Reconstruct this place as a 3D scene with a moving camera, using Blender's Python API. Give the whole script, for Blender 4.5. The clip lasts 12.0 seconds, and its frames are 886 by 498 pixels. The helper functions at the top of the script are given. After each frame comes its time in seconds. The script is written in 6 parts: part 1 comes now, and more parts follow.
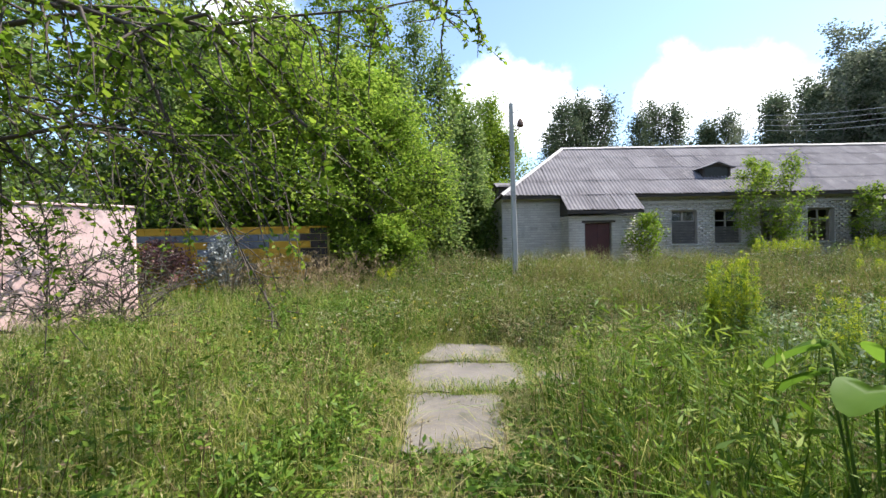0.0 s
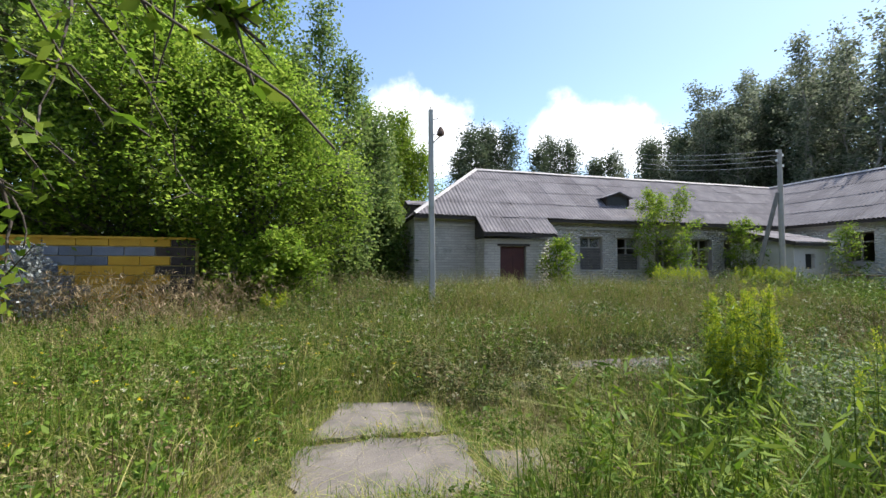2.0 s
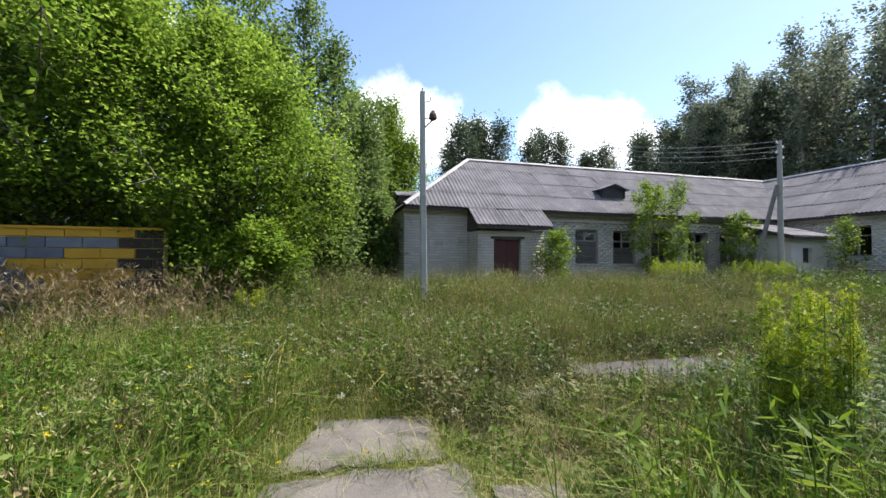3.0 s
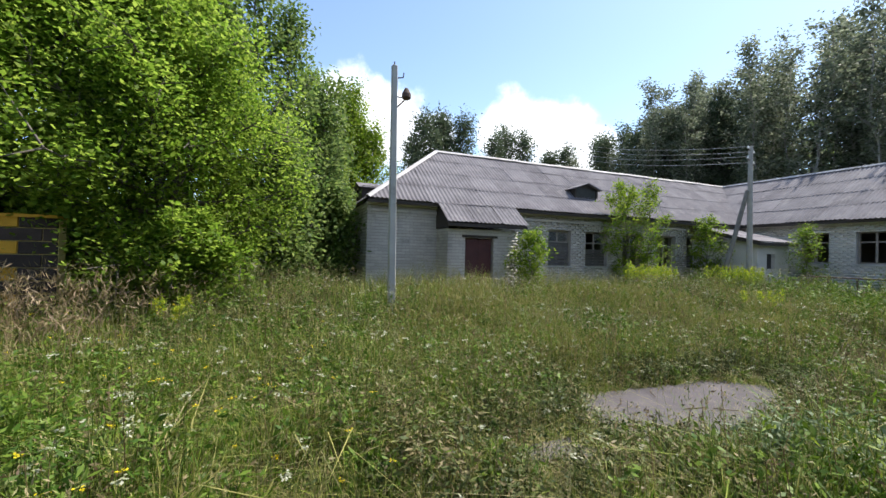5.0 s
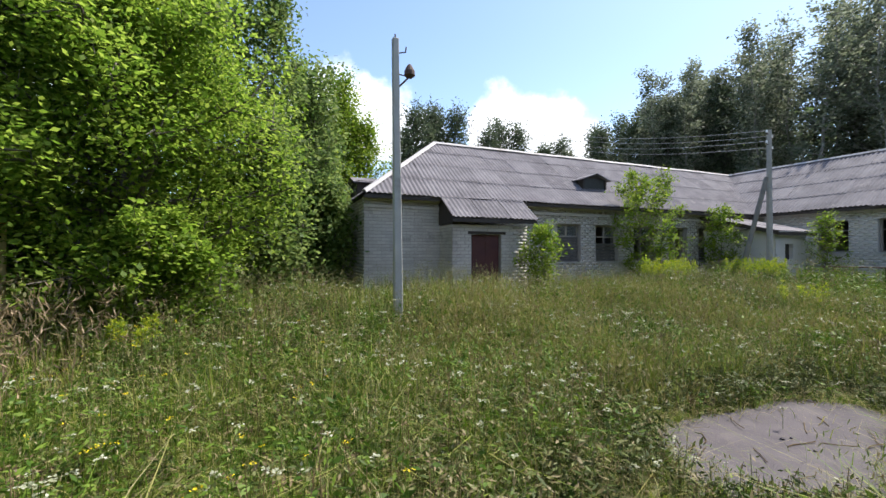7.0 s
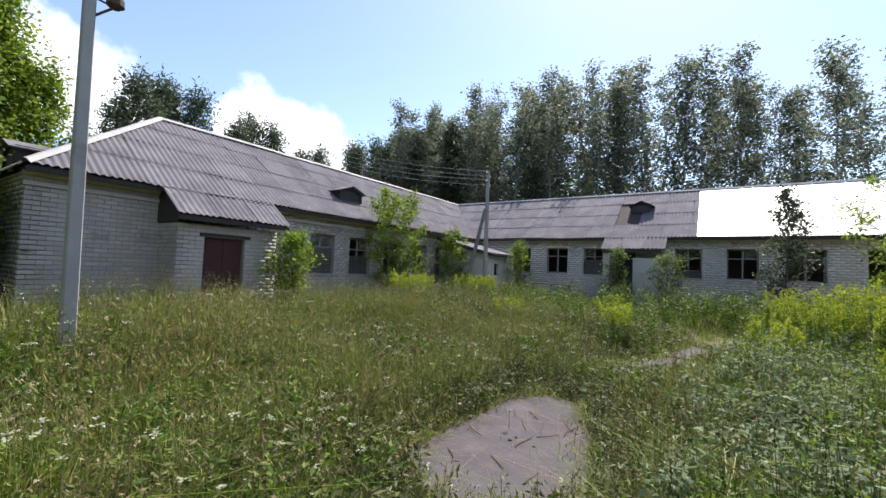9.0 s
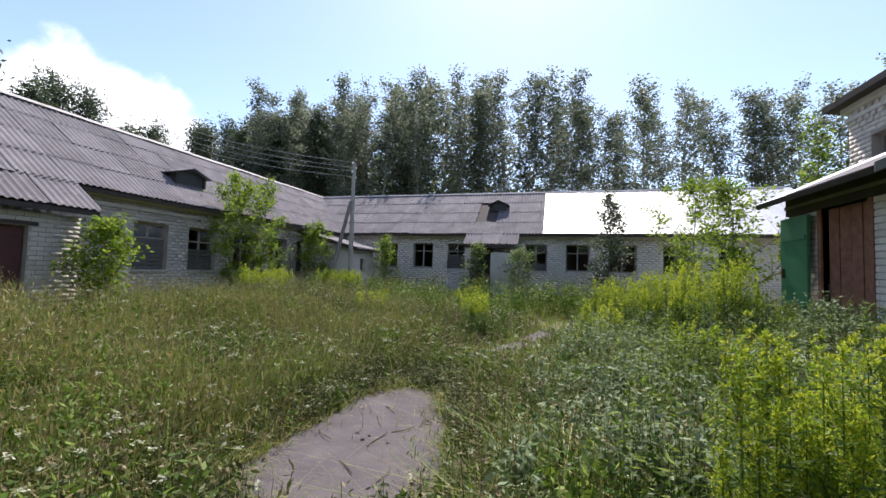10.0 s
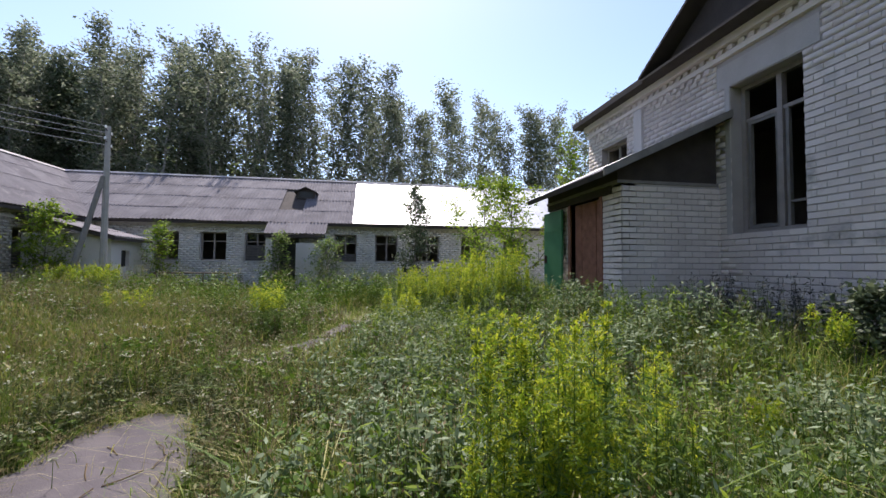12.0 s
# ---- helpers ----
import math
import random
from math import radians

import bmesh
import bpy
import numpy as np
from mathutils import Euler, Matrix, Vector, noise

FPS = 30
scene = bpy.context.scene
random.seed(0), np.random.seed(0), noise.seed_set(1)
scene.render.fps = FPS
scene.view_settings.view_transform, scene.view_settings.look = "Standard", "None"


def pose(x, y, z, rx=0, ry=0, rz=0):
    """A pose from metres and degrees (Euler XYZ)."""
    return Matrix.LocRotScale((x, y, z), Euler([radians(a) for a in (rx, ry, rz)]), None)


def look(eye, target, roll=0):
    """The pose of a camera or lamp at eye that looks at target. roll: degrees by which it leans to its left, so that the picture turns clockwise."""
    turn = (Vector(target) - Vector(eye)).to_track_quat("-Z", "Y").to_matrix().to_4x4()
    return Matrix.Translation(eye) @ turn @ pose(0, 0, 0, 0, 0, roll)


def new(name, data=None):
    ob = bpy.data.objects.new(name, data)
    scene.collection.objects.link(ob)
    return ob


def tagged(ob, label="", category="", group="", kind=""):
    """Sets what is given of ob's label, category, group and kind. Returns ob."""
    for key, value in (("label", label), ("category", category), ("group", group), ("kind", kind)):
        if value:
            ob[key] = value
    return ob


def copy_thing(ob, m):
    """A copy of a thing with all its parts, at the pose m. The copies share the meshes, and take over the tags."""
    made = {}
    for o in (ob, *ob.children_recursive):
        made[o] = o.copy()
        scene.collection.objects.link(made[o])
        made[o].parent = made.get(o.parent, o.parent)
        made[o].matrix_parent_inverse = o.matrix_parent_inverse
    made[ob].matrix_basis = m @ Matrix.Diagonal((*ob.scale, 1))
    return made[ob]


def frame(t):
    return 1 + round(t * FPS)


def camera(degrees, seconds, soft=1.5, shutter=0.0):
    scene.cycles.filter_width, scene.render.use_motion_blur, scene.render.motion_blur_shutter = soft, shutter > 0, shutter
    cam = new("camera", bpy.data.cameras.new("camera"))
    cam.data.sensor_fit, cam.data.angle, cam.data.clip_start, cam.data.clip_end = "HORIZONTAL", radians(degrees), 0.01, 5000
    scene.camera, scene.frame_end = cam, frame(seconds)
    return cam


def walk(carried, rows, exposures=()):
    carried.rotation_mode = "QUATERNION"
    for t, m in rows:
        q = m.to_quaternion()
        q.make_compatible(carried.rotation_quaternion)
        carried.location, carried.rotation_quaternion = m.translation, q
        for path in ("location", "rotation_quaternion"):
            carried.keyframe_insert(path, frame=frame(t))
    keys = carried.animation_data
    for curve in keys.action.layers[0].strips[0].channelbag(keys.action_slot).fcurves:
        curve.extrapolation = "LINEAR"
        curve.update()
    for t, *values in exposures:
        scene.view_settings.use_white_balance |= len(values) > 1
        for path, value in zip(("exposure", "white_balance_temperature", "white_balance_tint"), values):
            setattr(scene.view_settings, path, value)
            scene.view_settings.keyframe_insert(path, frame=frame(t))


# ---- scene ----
cam = camera(94.4, 12.0, soft=1.5)
PATH = [
    (0.0, -2.948, -16.860, 1.628, 89.19, 1.05, -0.64),
    (0.5, -3.000, -16.430, 1.578, 90.78, 1.45, -6.09),
    (1.0, -2.950, -16.017, 1.547, 90.88, 1.85, -9.81),
    (1.5, -2.979, -15.620, 1.564, 91.34, 1.70, -9.00),
    (2.0, -3.013, -15.214, 1.608, 92.21, -0.21, -14.09),
    (2.5, -2.943, -14.852, 1.586, 91.76, -0.21, -15.63),
    (4.5, -2.904, -13.585, 1.720, 90.96, -2.14, -17.30),
    (5.0, -2.858, -13.224, 1.721, 90.85, -1.47, -21.54),
    (5.5, -2.797, -12.863, 1.750, 89.62, 0.04, -20.09),
    (6.0, -2.888, -12.480, 1.758, 90.32, -0.09, -21.13),
    (6.5, -2.862, -12.291, 1.778, 90.24, 0.25, -20.04),
    (8.5, -2.584, -11.538, 1.782, 92.24, -2.06, -47.73),
    (9.0, -2.395, -11.513, 1.746, 92.81, -2.31, -56.38),
    (9.5, -2.185, -11.496, 1.680, 93.09, -2.78, -65.71),
    (10.0, -2.032, -11.518, 1.638, 93.07, -1.72, -74.40),
    (10.5, -1.924, -11.522, 1.612, 93.22, -1.41, -80.54),
    (11.0, -1.831, -11.605, 1.595, 93.20, -1.30, -86.79),
    (11.5, -1.700, -11.753, 1.639, 92.63, -0.89, -90.80),
    (12.0, -1.506, -11.845, 1.615, 92.40, -0.48, -99.48),
]
walk(cam, [(t, pose(*row)) for t, *row in PATH], [(0.0, 1.16, 6500, 10), (1.5, 0.97, 6500, 10), (2.3, 0.84, 6500, 10), (5.0, 0.88, 6500, 10), (6.6, 0.9, 6500, 11), (8.6, 0.76, 6500, 14), (12.0, 0.74, 6500, 19)])

# ---- light ----
SUN_AZ, SUN_EL = 4.0, 57.0      # degrees from +x towards +y, above the horizon
sun_dir = Vector((math.cos(radians(SUN_EL)) * math.cos(radians(SUN_AZ)), math.cos(radians(SUN_EL)) * math.sin(radians(SUN_AZ)), math.sin(radians(SUN_EL))))
sun = new("sun", bpy.data.lights.new("sun", "SUN"))
sun.data.energy, sun.data.angle, sun.data.color = 4.9, radians(0.6), (1.0, 0.95, 0.86)
sun.matrix_world = look(sun_dir * 60, (0, 0, 0))

world = bpy.data.worlds.new("sky")
scene.world = world
world.use_nodes = True
wn, wl = world.node_tree.nodes, world.node_tree.links
wn.clear()
w_out = wn.new("ShaderNodeOutputWorld")
w_bg = wn.new("ShaderNodeBackground")
w_sky = wn.new("ShaderNodeTexSky")
w_sky.sky_type, w_sky.sun_disc = "NISHITA", False
w_sky.sun_elevation, w_sky.sun_rotation = radians(SUN_EL), radians(90 - SUN_AZ)
w_sky.air_density, w_sky.dust_density, w_sky.ozone_density = 1.0, 0.55, 1.4
w_bg.inputs["Strength"].default_value = 0.15
w_co = wn.new("ShaderNodeTexCoord")
w_nz = wn.new("ShaderNodeTexNoise")
w_nz.inputs["Scale"].default_value, w_nz.inputs["Detail"].default_value, w_nz.inputs["Roughness"].default_value = 9.0, 8.0, 0.55
wl.new(w_co.outputs["Generated"], w_nz.inputs["Vector"])


def sky_dir(az, el):
    a, e = radians(az), radians(el)
    return (-math.sin(a) * math.cos(e), math.cos(a) * math.cos(e), math.sin(e))


def w_math(op, a, b):
    n = wn.new("ShaderNodeMath")
    n.operation = op
    for k, v in ((0, a), (1, b)):
        if isinstance(v, (int, float)):
            n.inputs[k].default_value = v
        else:
            wl.new(v, n.inputs[k])
    return n.outputs[0]


# cumulus clouds: direction (degrees left of +y, above the horizon) and size
cover = None
for az, el, size in ((-7.5, 17.5, 0.125), (-13, 17.5, 0.115), (-19.5, 15.0, 0.09), (-30.5, 16.5, 0.1), (-37, 15.8, 0.105), (-40.5, 14.0, 0.08), (24, 22, 0.16), (62, 26, 0.2), (-168, 24, 0.22), (130, 30, 0.25)):
    d = wn.new("ShaderNodeVectorMath")
    d.operation = "DISTANCE"
    wl.new(w_co.outputs["Generated"], d.inputs[0])
    d.inputs[1].default_value = sky_dir(az, el)
    near = w_math("SUBTRACT", 1.0, w_math("DIVIDE", d.outputs["Value"], size))
    cover = near if cover is None else w_math("MAXIMUM", cover, near)
puff = w_math("ADD", w_math("MULTIPLY", cover, 1.1), w_math("MULTIPLY", w_math("SUBTRACT", w_nz.outputs["Fac"], 0.5), 1.7))
edge = wn.new("ShaderNodeMapRange")
edge.interpolation_type = "SMOOTHSTEP"
edge.inputs["From Min"].default_value, edge.inputs["From Max"].default_value = 0.0, 0.5
wl.new(puff, edge.inputs["Value"])
w_mix = wn.new("ShaderNodeMix")
w_mix.data_type = "RGBA"
wl.new(edge.outputs["Result"], w_mix.inputs["Factor"])
wl.new(w_sky.outputs["Color"], w_mix.inputs[6])
w_mix.inputs[7].default_value = (6.6, 6.9, 7.3, 1)
wl.new(w_mix.outputs[2], w_bg.inputs["Color"])
wl.new(w_bg.outputs["Background"], w_out.inputs["Surface"])


# ---- materials ----
def rgb(c):
    return (*c, 1.0)


def material(name, colours, scale=6.0, fine=60.0, rough=0.85, bump=0.3, metal=0.0, per="", spread=0.0, translucent=0.0, stain=None, stain_scale=1.2, bump_dist=0.01, spec=0.5):
    """Two scales of noise through a colour ramp; per: 'island' or 'object' adds a random shift for each piece."""
    m = bpy.data.materials.new(name)
    m.use_nodes = True
    n, l = m.node_tree.nodes, m.node_tree.links
    b = n["Principled BSDF"]
    co = n.new("ShaderNodeTexCoord")
    geo = n.new("ShaderNodeNewGeometry")
    big, small = n.new("ShaderNodeTexNoise"), n.new("ShaderNodeTexNoise")
    big.inputs["Scale"].default_value, big.inputs["Detail"].default_value = scale, 5.0
    small.inputs["Scale"].default_value, small.inputs["Detail"].default_value = fine, 4.0
    for t in (big, small):
        l.new(geo.outputs["Position"], t.inputs["Vector"])
    add = n.new("ShaderNodeMath")
    add.operation = "MULTIPLY_ADD"
    l.new(small.outputs["Fac"], add.inputs[0])
    add.inputs[1].default_value = 0.4
    half = n.new("ShaderNodeMath")
    half.operation = "MULTIPLY"
    l.new(big.outputs["Fac"], half.inputs[0])
    half.inputs[1].default_value = 0.6
    l.new(half.outputs[0], add.inputs[2])
    value = add.outputs[0]
    if per:
        if per == "island":
            r = geo.outputs["Random Per Island"]
        else:
            r = n.new("ShaderNodeObjectInfo").outputs["Random"]
        s = n.new("ShaderNodeMath")
        s.operation = "MULTIPLY_ADD"
        l.new(r, s.inputs[0])
        s.inputs[1].default_value = spread
        off = n.new("ShaderNodeMath")
        off.operation = "SUBTRACT"
        l.new(value, off.inputs[0])
        off.inputs[1].default_value = spread / 2
        l.new(off.outputs[0], s.inputs[2])
        value = s.outputs[0]
    ramp = n.new("ShaderNodeValToRGB")
    e = ramp.color_ramp.elements
    lo, hi = 0.28, 0.72
    e[0].position, e[0].color = lo, rgb(colours[0])
    e[1].position, e[1].color = hi, rgb(colours[-1])
    for i, c in enumerate(colours[1:-1]):
        x = e.new(lo + (hi - lo) * (i + 1) / (len(colours) - 1))
        x.color = rgb(c)
    l.new(value, ramp.inputs["Fac"])
    colour = ramp.outputs["Color"]
    if stain:
        sn = n.new("ShaderNodeTexNoise")
        sn.inputs["Scale"].default_value, sn.inputs["Detail"].default_value, sn.inputs["Roughness"].default_value = stain_scale, 6.0, 0.62
        l.new(geo.outputs["Position"], sn.inputs["Vector"])
        mr = n.new("ShaderNodeMapRange")
        mr.inputs["From Min"].default_value, mr.inputs["From Max"].default_value = stain[1], stain[1] + 0.14
        l.new(sn.outputs["Fac"], mr.inputs["Value"])
        mx = n.new("ShaderNodeMix")
        mx.data_type = "RGBA"
        l.new(mr.outputs["Result"], mx.inputs["Factor"])
        l.new(colour, mx.inputs[6])
        mx.inputs[7].default_value = rgb(stain[0])
        colour = mx.outputs[2]
    l.new(colour, b.inputs["Base Color"])
    b.inputs["Roughness"].default_value, b.inputs["Metallic"].default_value = rough, metal
    b.inputs["Specular IOR Level"].default_value = spec
    if bump:
        bp = n.new("ShaderNodeBump")
        bp.inputs["Strength"].default_value, bp.inputs["Distance"].default_value = bump, bump_dist
        l.new(small.outputs["Fac"], bp.inputs["Height"])
        l.new(bp.outputs["Normal"], b.inputs["Normal"])
    if translucent:
        tr = n.new("ShaderNodeBsdfTranslucent")
        l.new(colour, tr.inputs["Color"])
        ms = n.new("ShaderNodeMixShader")
        ms.inputs["Fac"].default_value = translucent
        l.new(b.outputs["BSDF"], ms.inputs[1])
        l.new(tr.outputs["BSDF"], ms.inputs[2])
        l.new(ms.outputs["Shader"], n["Material Output"].inputs["Surface"])
    return m


BRICK = [(0.5, 0.45, 0.425), (0.62, 0.56, 0.53), (0.71, 0.655, 0.62)]
M_brick_part = material("silicate_brick", BRICK, 1.2, 90, 0.9, 0.4, per="object", spread=0.22, stain=((0.24, 0.23, 0.22), 0.6))
M_brick_joined = material("silicate_brick_joined", BRICK, 1.2, 90, 0.9, 0.4, per="island", spread=0.22, stain=((0.24, 0.23, 0.22), 0.6))
BRICK_OLD = [(0.36, 0.33, 0.315), (0.455, 0.42, 0.4), (0.54, 0.505, 0.48)]
M_old_part = material("weathered_silicate_brick", BRICK_OLD, 1.2, 90, 0.9, 0.4, per="object", spread=0.22, stain=((0.22, 0.21, 0.2), 0.57))
M_old_joined = material("weathered_silicate_brick_joined", BRICK_OLD, 1.2, 90, 0.9, 0.4, per="island", spread=0.22, stain=((0.22, 0.21, 0.2), 0.57))
M_old_mortar = material("weathered_mortar", [(0.26, 0.24, 0.23), (0.37, 0.345, 0.33)], 2, 80, 0.95, 0.4)
M_mortar = material("mortar", [(0.3, 0.272, 0.258), (0.44, 0.405, 0.385)], 2, 80, 0.95, 0.4)
M_plaster = material("whitewashed_brick", [(0.46, 0.44, 0.43), (0.57, 0.55, 0.54)], 1.2, 50, 0.92, 0.4, stain=((0.27, 0.26, 0.25), 0.6))
M_whitewash = material("cream_whitewash", [(0.5, 0.475, 0.45), (0.62, 0.595, 0.565)], 0.9, 40, 0.92, 0.4, per="island", spread=0.12, stain=((0.3, 0.28, 0.26), 0.6))
M_concrete_beam = material("lintel_concrete", [(0.36, 0.34, 0.33), (0.46, 0.44, 0.43)], 3, 60, 0.9, 0.3)
M_slate = material("asbestos_slate", [(0.095, 0.088, 0.098), (0.15, 0.14, 0.153), (0.215, 0.203, 0.216)], 1.4, 40, 0.9, 0.3, per="object", spread=0.14, spec=0.25, stain=((0.22, 0.205, 0.21), 0.57), stain_scale=2.6)
M_tin = material("ridge_tin", [(0.36, 0.36, 0.36), (0.52, 0.52, 0.52)], 2, 20, 0.55, 0.1, metal=0.4)
M_metal_roof = material("galvanised_roof", [(0.42, 0.43, 0.45), (0.54, 0.55, 0.57), (0.62, 0.63, 0.65)], 0.8, 9, 0.5, 0.15, metal=0.6, per="object", spread=0.2, stain=((0.3, 0.29, 0.28), 0.6), stain_scale=1.6)
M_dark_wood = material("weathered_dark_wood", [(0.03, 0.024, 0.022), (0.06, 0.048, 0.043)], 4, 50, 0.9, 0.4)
M_grey_wood = material("weathered_grey_wood", [(0.13, 0.12, 0.115), (0.24, 0.225, 0.21)], 5, 60, 0.9, 0.5)
M_board = material("grey_window_board", [(0.06, 0.055, 0.055), (0.13, 0.12, 0.115)], 5, 60, 0.9, 0.5)
M_frame = material("old_window_frame", [(0.2, 0.175, 0.165), (0.31, 0.28, 0.26)], 5, 60, 0.8, 0.3)
M_red_door = material("dark_red_paint", [(0.045, 0.012, 0.014), (0.075, 0.02, 0.02)], 4, 40, 0.7, 0.3)
M_brown_door = material("brown_door_wood", [(0.12, 0.045, 0.028), (0.22, 0.09, 0.055), (0.3, 0.14, 0.09)], 7, 30, 0.75, 0.4)
M_green = material("green_paint", [(0.02, 0.13, 0.055), (0.035, 0.18, 0.08)], 4, 40, 0.6, 0.2)
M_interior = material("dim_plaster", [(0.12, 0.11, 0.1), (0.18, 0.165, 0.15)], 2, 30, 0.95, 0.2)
M_slab = material("path_concrete", [(0.056, 0.048, 0.053), (0.08, 0.068, 0.073), (0.108, 0.095, 0.097)], 2.6, 70, 0.95, 0.6, stain=((0.105, 0.09, 0.09), 0.53), stain_scale=3.4)
M_slab_sand = material("sandy_concrete", [(0.1, 0.088, 0.082), (0.15, 0.132, 0.118), (0.21, 0.187, 0.165)], 2.6, 70, 0.95, 0.6, stain=((0.085, 0.08, 0.06), 0.55), stain_scale=3.0)
M_soil = material("meadow_soil", [(0.06, 0.065, 0.02), (0.1, 0.1, 0.032), (0.15, 0.135, 0.055)], 0.7, 12, 1.0, 0.5, bump_dist=0.04)
M_pole = material("concrete_pole", [(0.31, 0.305, 0.295), (0.42, 0.415, 0.4)], 3, 40, 0.9, 0.3, stain=((0.24, 0.23, 0.22), 0.58))
M_pole_wood = material("grey_pole_wood", [(0.26, 0.25, 0.24), (0.36, 0.34, 0.32)], 6, 60, 0.9, 0.4)
# near-black that stands in for the shade inside openings
M_opening_dark = material("opening_dark", [(0.015, 0.015, 0.016), (0.03, 0.03, 0.032)], 5, 40, 0.5, 0.1)
M_rust = material("rusty_lamp", [(0.05, 0.028, 0.022), (0.095, 0.055, 0.042)], 8, 60, 0.8, 0.2)
M_wire = material("wire", [(0.22, 0.22, 0.23), (0.3, 0.3, 0.31)], 5, 40, 0.5, 0.0)
M_white = material("white_ceramic", [(0.7, 0.7, 0.68), (0.8, 0.8, 0.78)], 5, 40, 0.3, 0.0)
M_yellow_block = material("yellow_painted_block", [(0.43, 0.215, 0.016), (0.58, 0.32, 0.03)], 3, 50, 0.85, 0.3, per="object", spread=0.4)
M_grey_block = material("grey_blue_painted_block", [(0.1, 0.11, 0.135), (0.2, 0.21, 0.25)], 3, 50, 0.85, 0.3, per="object", spread=0.3)
# deep tree shade on the wall's right end, put into the block colour
M_shaded_block = material("shaded_block", [(0.03, 0.022, 0.02), (0.06, 0.042, 0.038)], 3, 50, 0.9, 0.3, per="object", spread=0.3)
M_pale_joint = material("pale_yellow_joint", [(0.5, 0.38, 0.14), (0.6, 0.48, 0.22)], 4, 50, 0.9, 0.3)
M_pink = material("pink_plaster", [(0.46, 0.30, 0.30), (0.62, 0.44, 0.43), (0.72, 0.58, 0.56)], 2.5, 40, 0.9, 0.5, stain=((0.26, 0.2, 0.19), 0.56), stain_scale=3.4)
M_bark = material("grey_bark", [(0.07, 0.06, 0.05), (0.14, 0.12, 0.1)], 5, 50, 0.95, 0.6)
M_twig = material("dark_twig", [(0.05, 0.04, 0.035), (0.1, 0.08, 0.07)], 6, 60, 0.95, 0.4)
M_bark_pale = material("aspen_bark", [(0.16, 0.155, 0.14), (0.3, 0.29, 0.26)], 4, 40, 0.95, 0.4)


def leaf_mat(name, colours, trans=0.35, rough=0.55):
    return material(name, colours, 0.5, 8, rough, 0.0, per="island", spread=0.75, translucent=trans, spec=0.22)


M_leaf_bright = leaf_mat("bright_leaf", [(0.09, 0.165, 0.012), (0.165, 0.26, 0.022), (0.26, 0.34, 0.042)], 0.6)
M_leaf_maple = leaf_mat("maple_leaf", [(0.12, 0.21, 0.022), (0.195, 0.3, 0.034), (0.295, 0.39, 0.06)], 0.66)
M_leaf_mid = leaf_mat("mid_leaf", [(0.085, 0.145, 0.035), (0.14, 0.21, 0.055), (0.22, 0.285, 0.085)], 0.6)
M_leaf_far = leaf_mat("aspen_leaf", [(0.095, 0.12, 0.072), (0.155, 0.18, 0.115), (0.235, 0.26, 0.185)], 0.58, 0.5)
M_needle = leaf_mat("pine_needle", [(0.055, 0.08, 0.045), (0.085, 0.115, 0.06), (0.125, 0.155, 0.09)], 0.4)
M_grass = leaf_mat("meadow_grass", [(0.078, 0.152, 0.012), (0.14, 0.22, 0.02), (0.22, 0.275, 0.038), (0.38, 0.355, 0.12)], 0.34)
M_grass_red = leaf_mat("ripe_grass", [(0.14, 0.195, 0.032), (0.23, 0.25, 0.058), (0.32, 0.27, 0.105)], 0.28)
M_straw = leaf_mat("dry_straw", [(0.2, 0.17, 0.07), (0.32, 0.27, 0.12), (0.42, 0.36, 0.19)], 0.3)
M_stalk = leaf_mat("brown_stalk", [(0.09, 0.06, 0.03), (0.17, 0.12, 0.06), (0.25, 0.19, 0.1)], 0.15)
M_plume = leaf_mat("dry_plume", [(0.17, 0.135, 0.06), (0.27, 0.2, 0.115), (0.38, 0.28, 0.18)], 0.35)
M_weed = leaf_mat("grey_green_weed", [(0.075, 0.125, 0.042), (0.145, 0.2, 0.09), (0.28, 0.34, 0.2)], 0.42)
M_weed_green = leaf_mat("green_weed", [(0.05, 0.105, 0.01), (0.092, 0.16, 0.017), (0.155, 0.23, 0.03)], 0.34)
M_goldenrod = leaf_mat("goldenrod", [(0.2, 0.31, 0.022), (0.34, 0.42, 0.03), (0.5, 0.52, 0.038)], 0.5)
M_gold_stem = leaf_mat("goldenrod_leaf", [(0.07, 0.13, 0.025), (0.125, 0.2, 0.042), (0.2, 0.28, 0.07)], 0.5)
M_yarrow = leaf_mat("olive_yarrow", [(0.06, 0.085, 0.018), (0.11, 0.13, 0.032), (0.165, 0.165, 0.057), (0.21, 0.17, 0.085)], 0.25)
M_lime_weed = leaf_mat("lime_weed", [(0.08, 0.15, 0.013), (0.14, 0.22, 0.018), (0.23, 0.3, 0.036)], 0.48)
M_tussock = leaf_mat("half_dry_grass", [(0.085, 0.12, 0.02), (0.155, 0.165, 0.05), (0.24, 0.215, 0.095), (0.33, 0.285, 0.155)], 0.3)
M_withered = leaf_mat("withered_weed", [(0.03, 0.032, 0.03), (0.06, 0.06, 0.055), (0.1, 0.1, 0.085)], 0.2)
M_burdock = leaf_mat("burdock_leaf", [(0.06, 0.13, 0.012), (0.1, 0.19, 0.02), (0.15, 0.25, 0.03)], 0.55)
M_olive = leaf_mat("olive_weed", [(0.035, 0.055, 0.012), (0.065, 0.088, 0.022), (0.115, 0.125, 0.045)], 0.25)
M_red_leaf = leaf_mat("red_leaf", [(0.17, 0.07, 0.075), (0.3, 0.15, 0.145), (0.45, 0.27, 0.25)], 0.4)
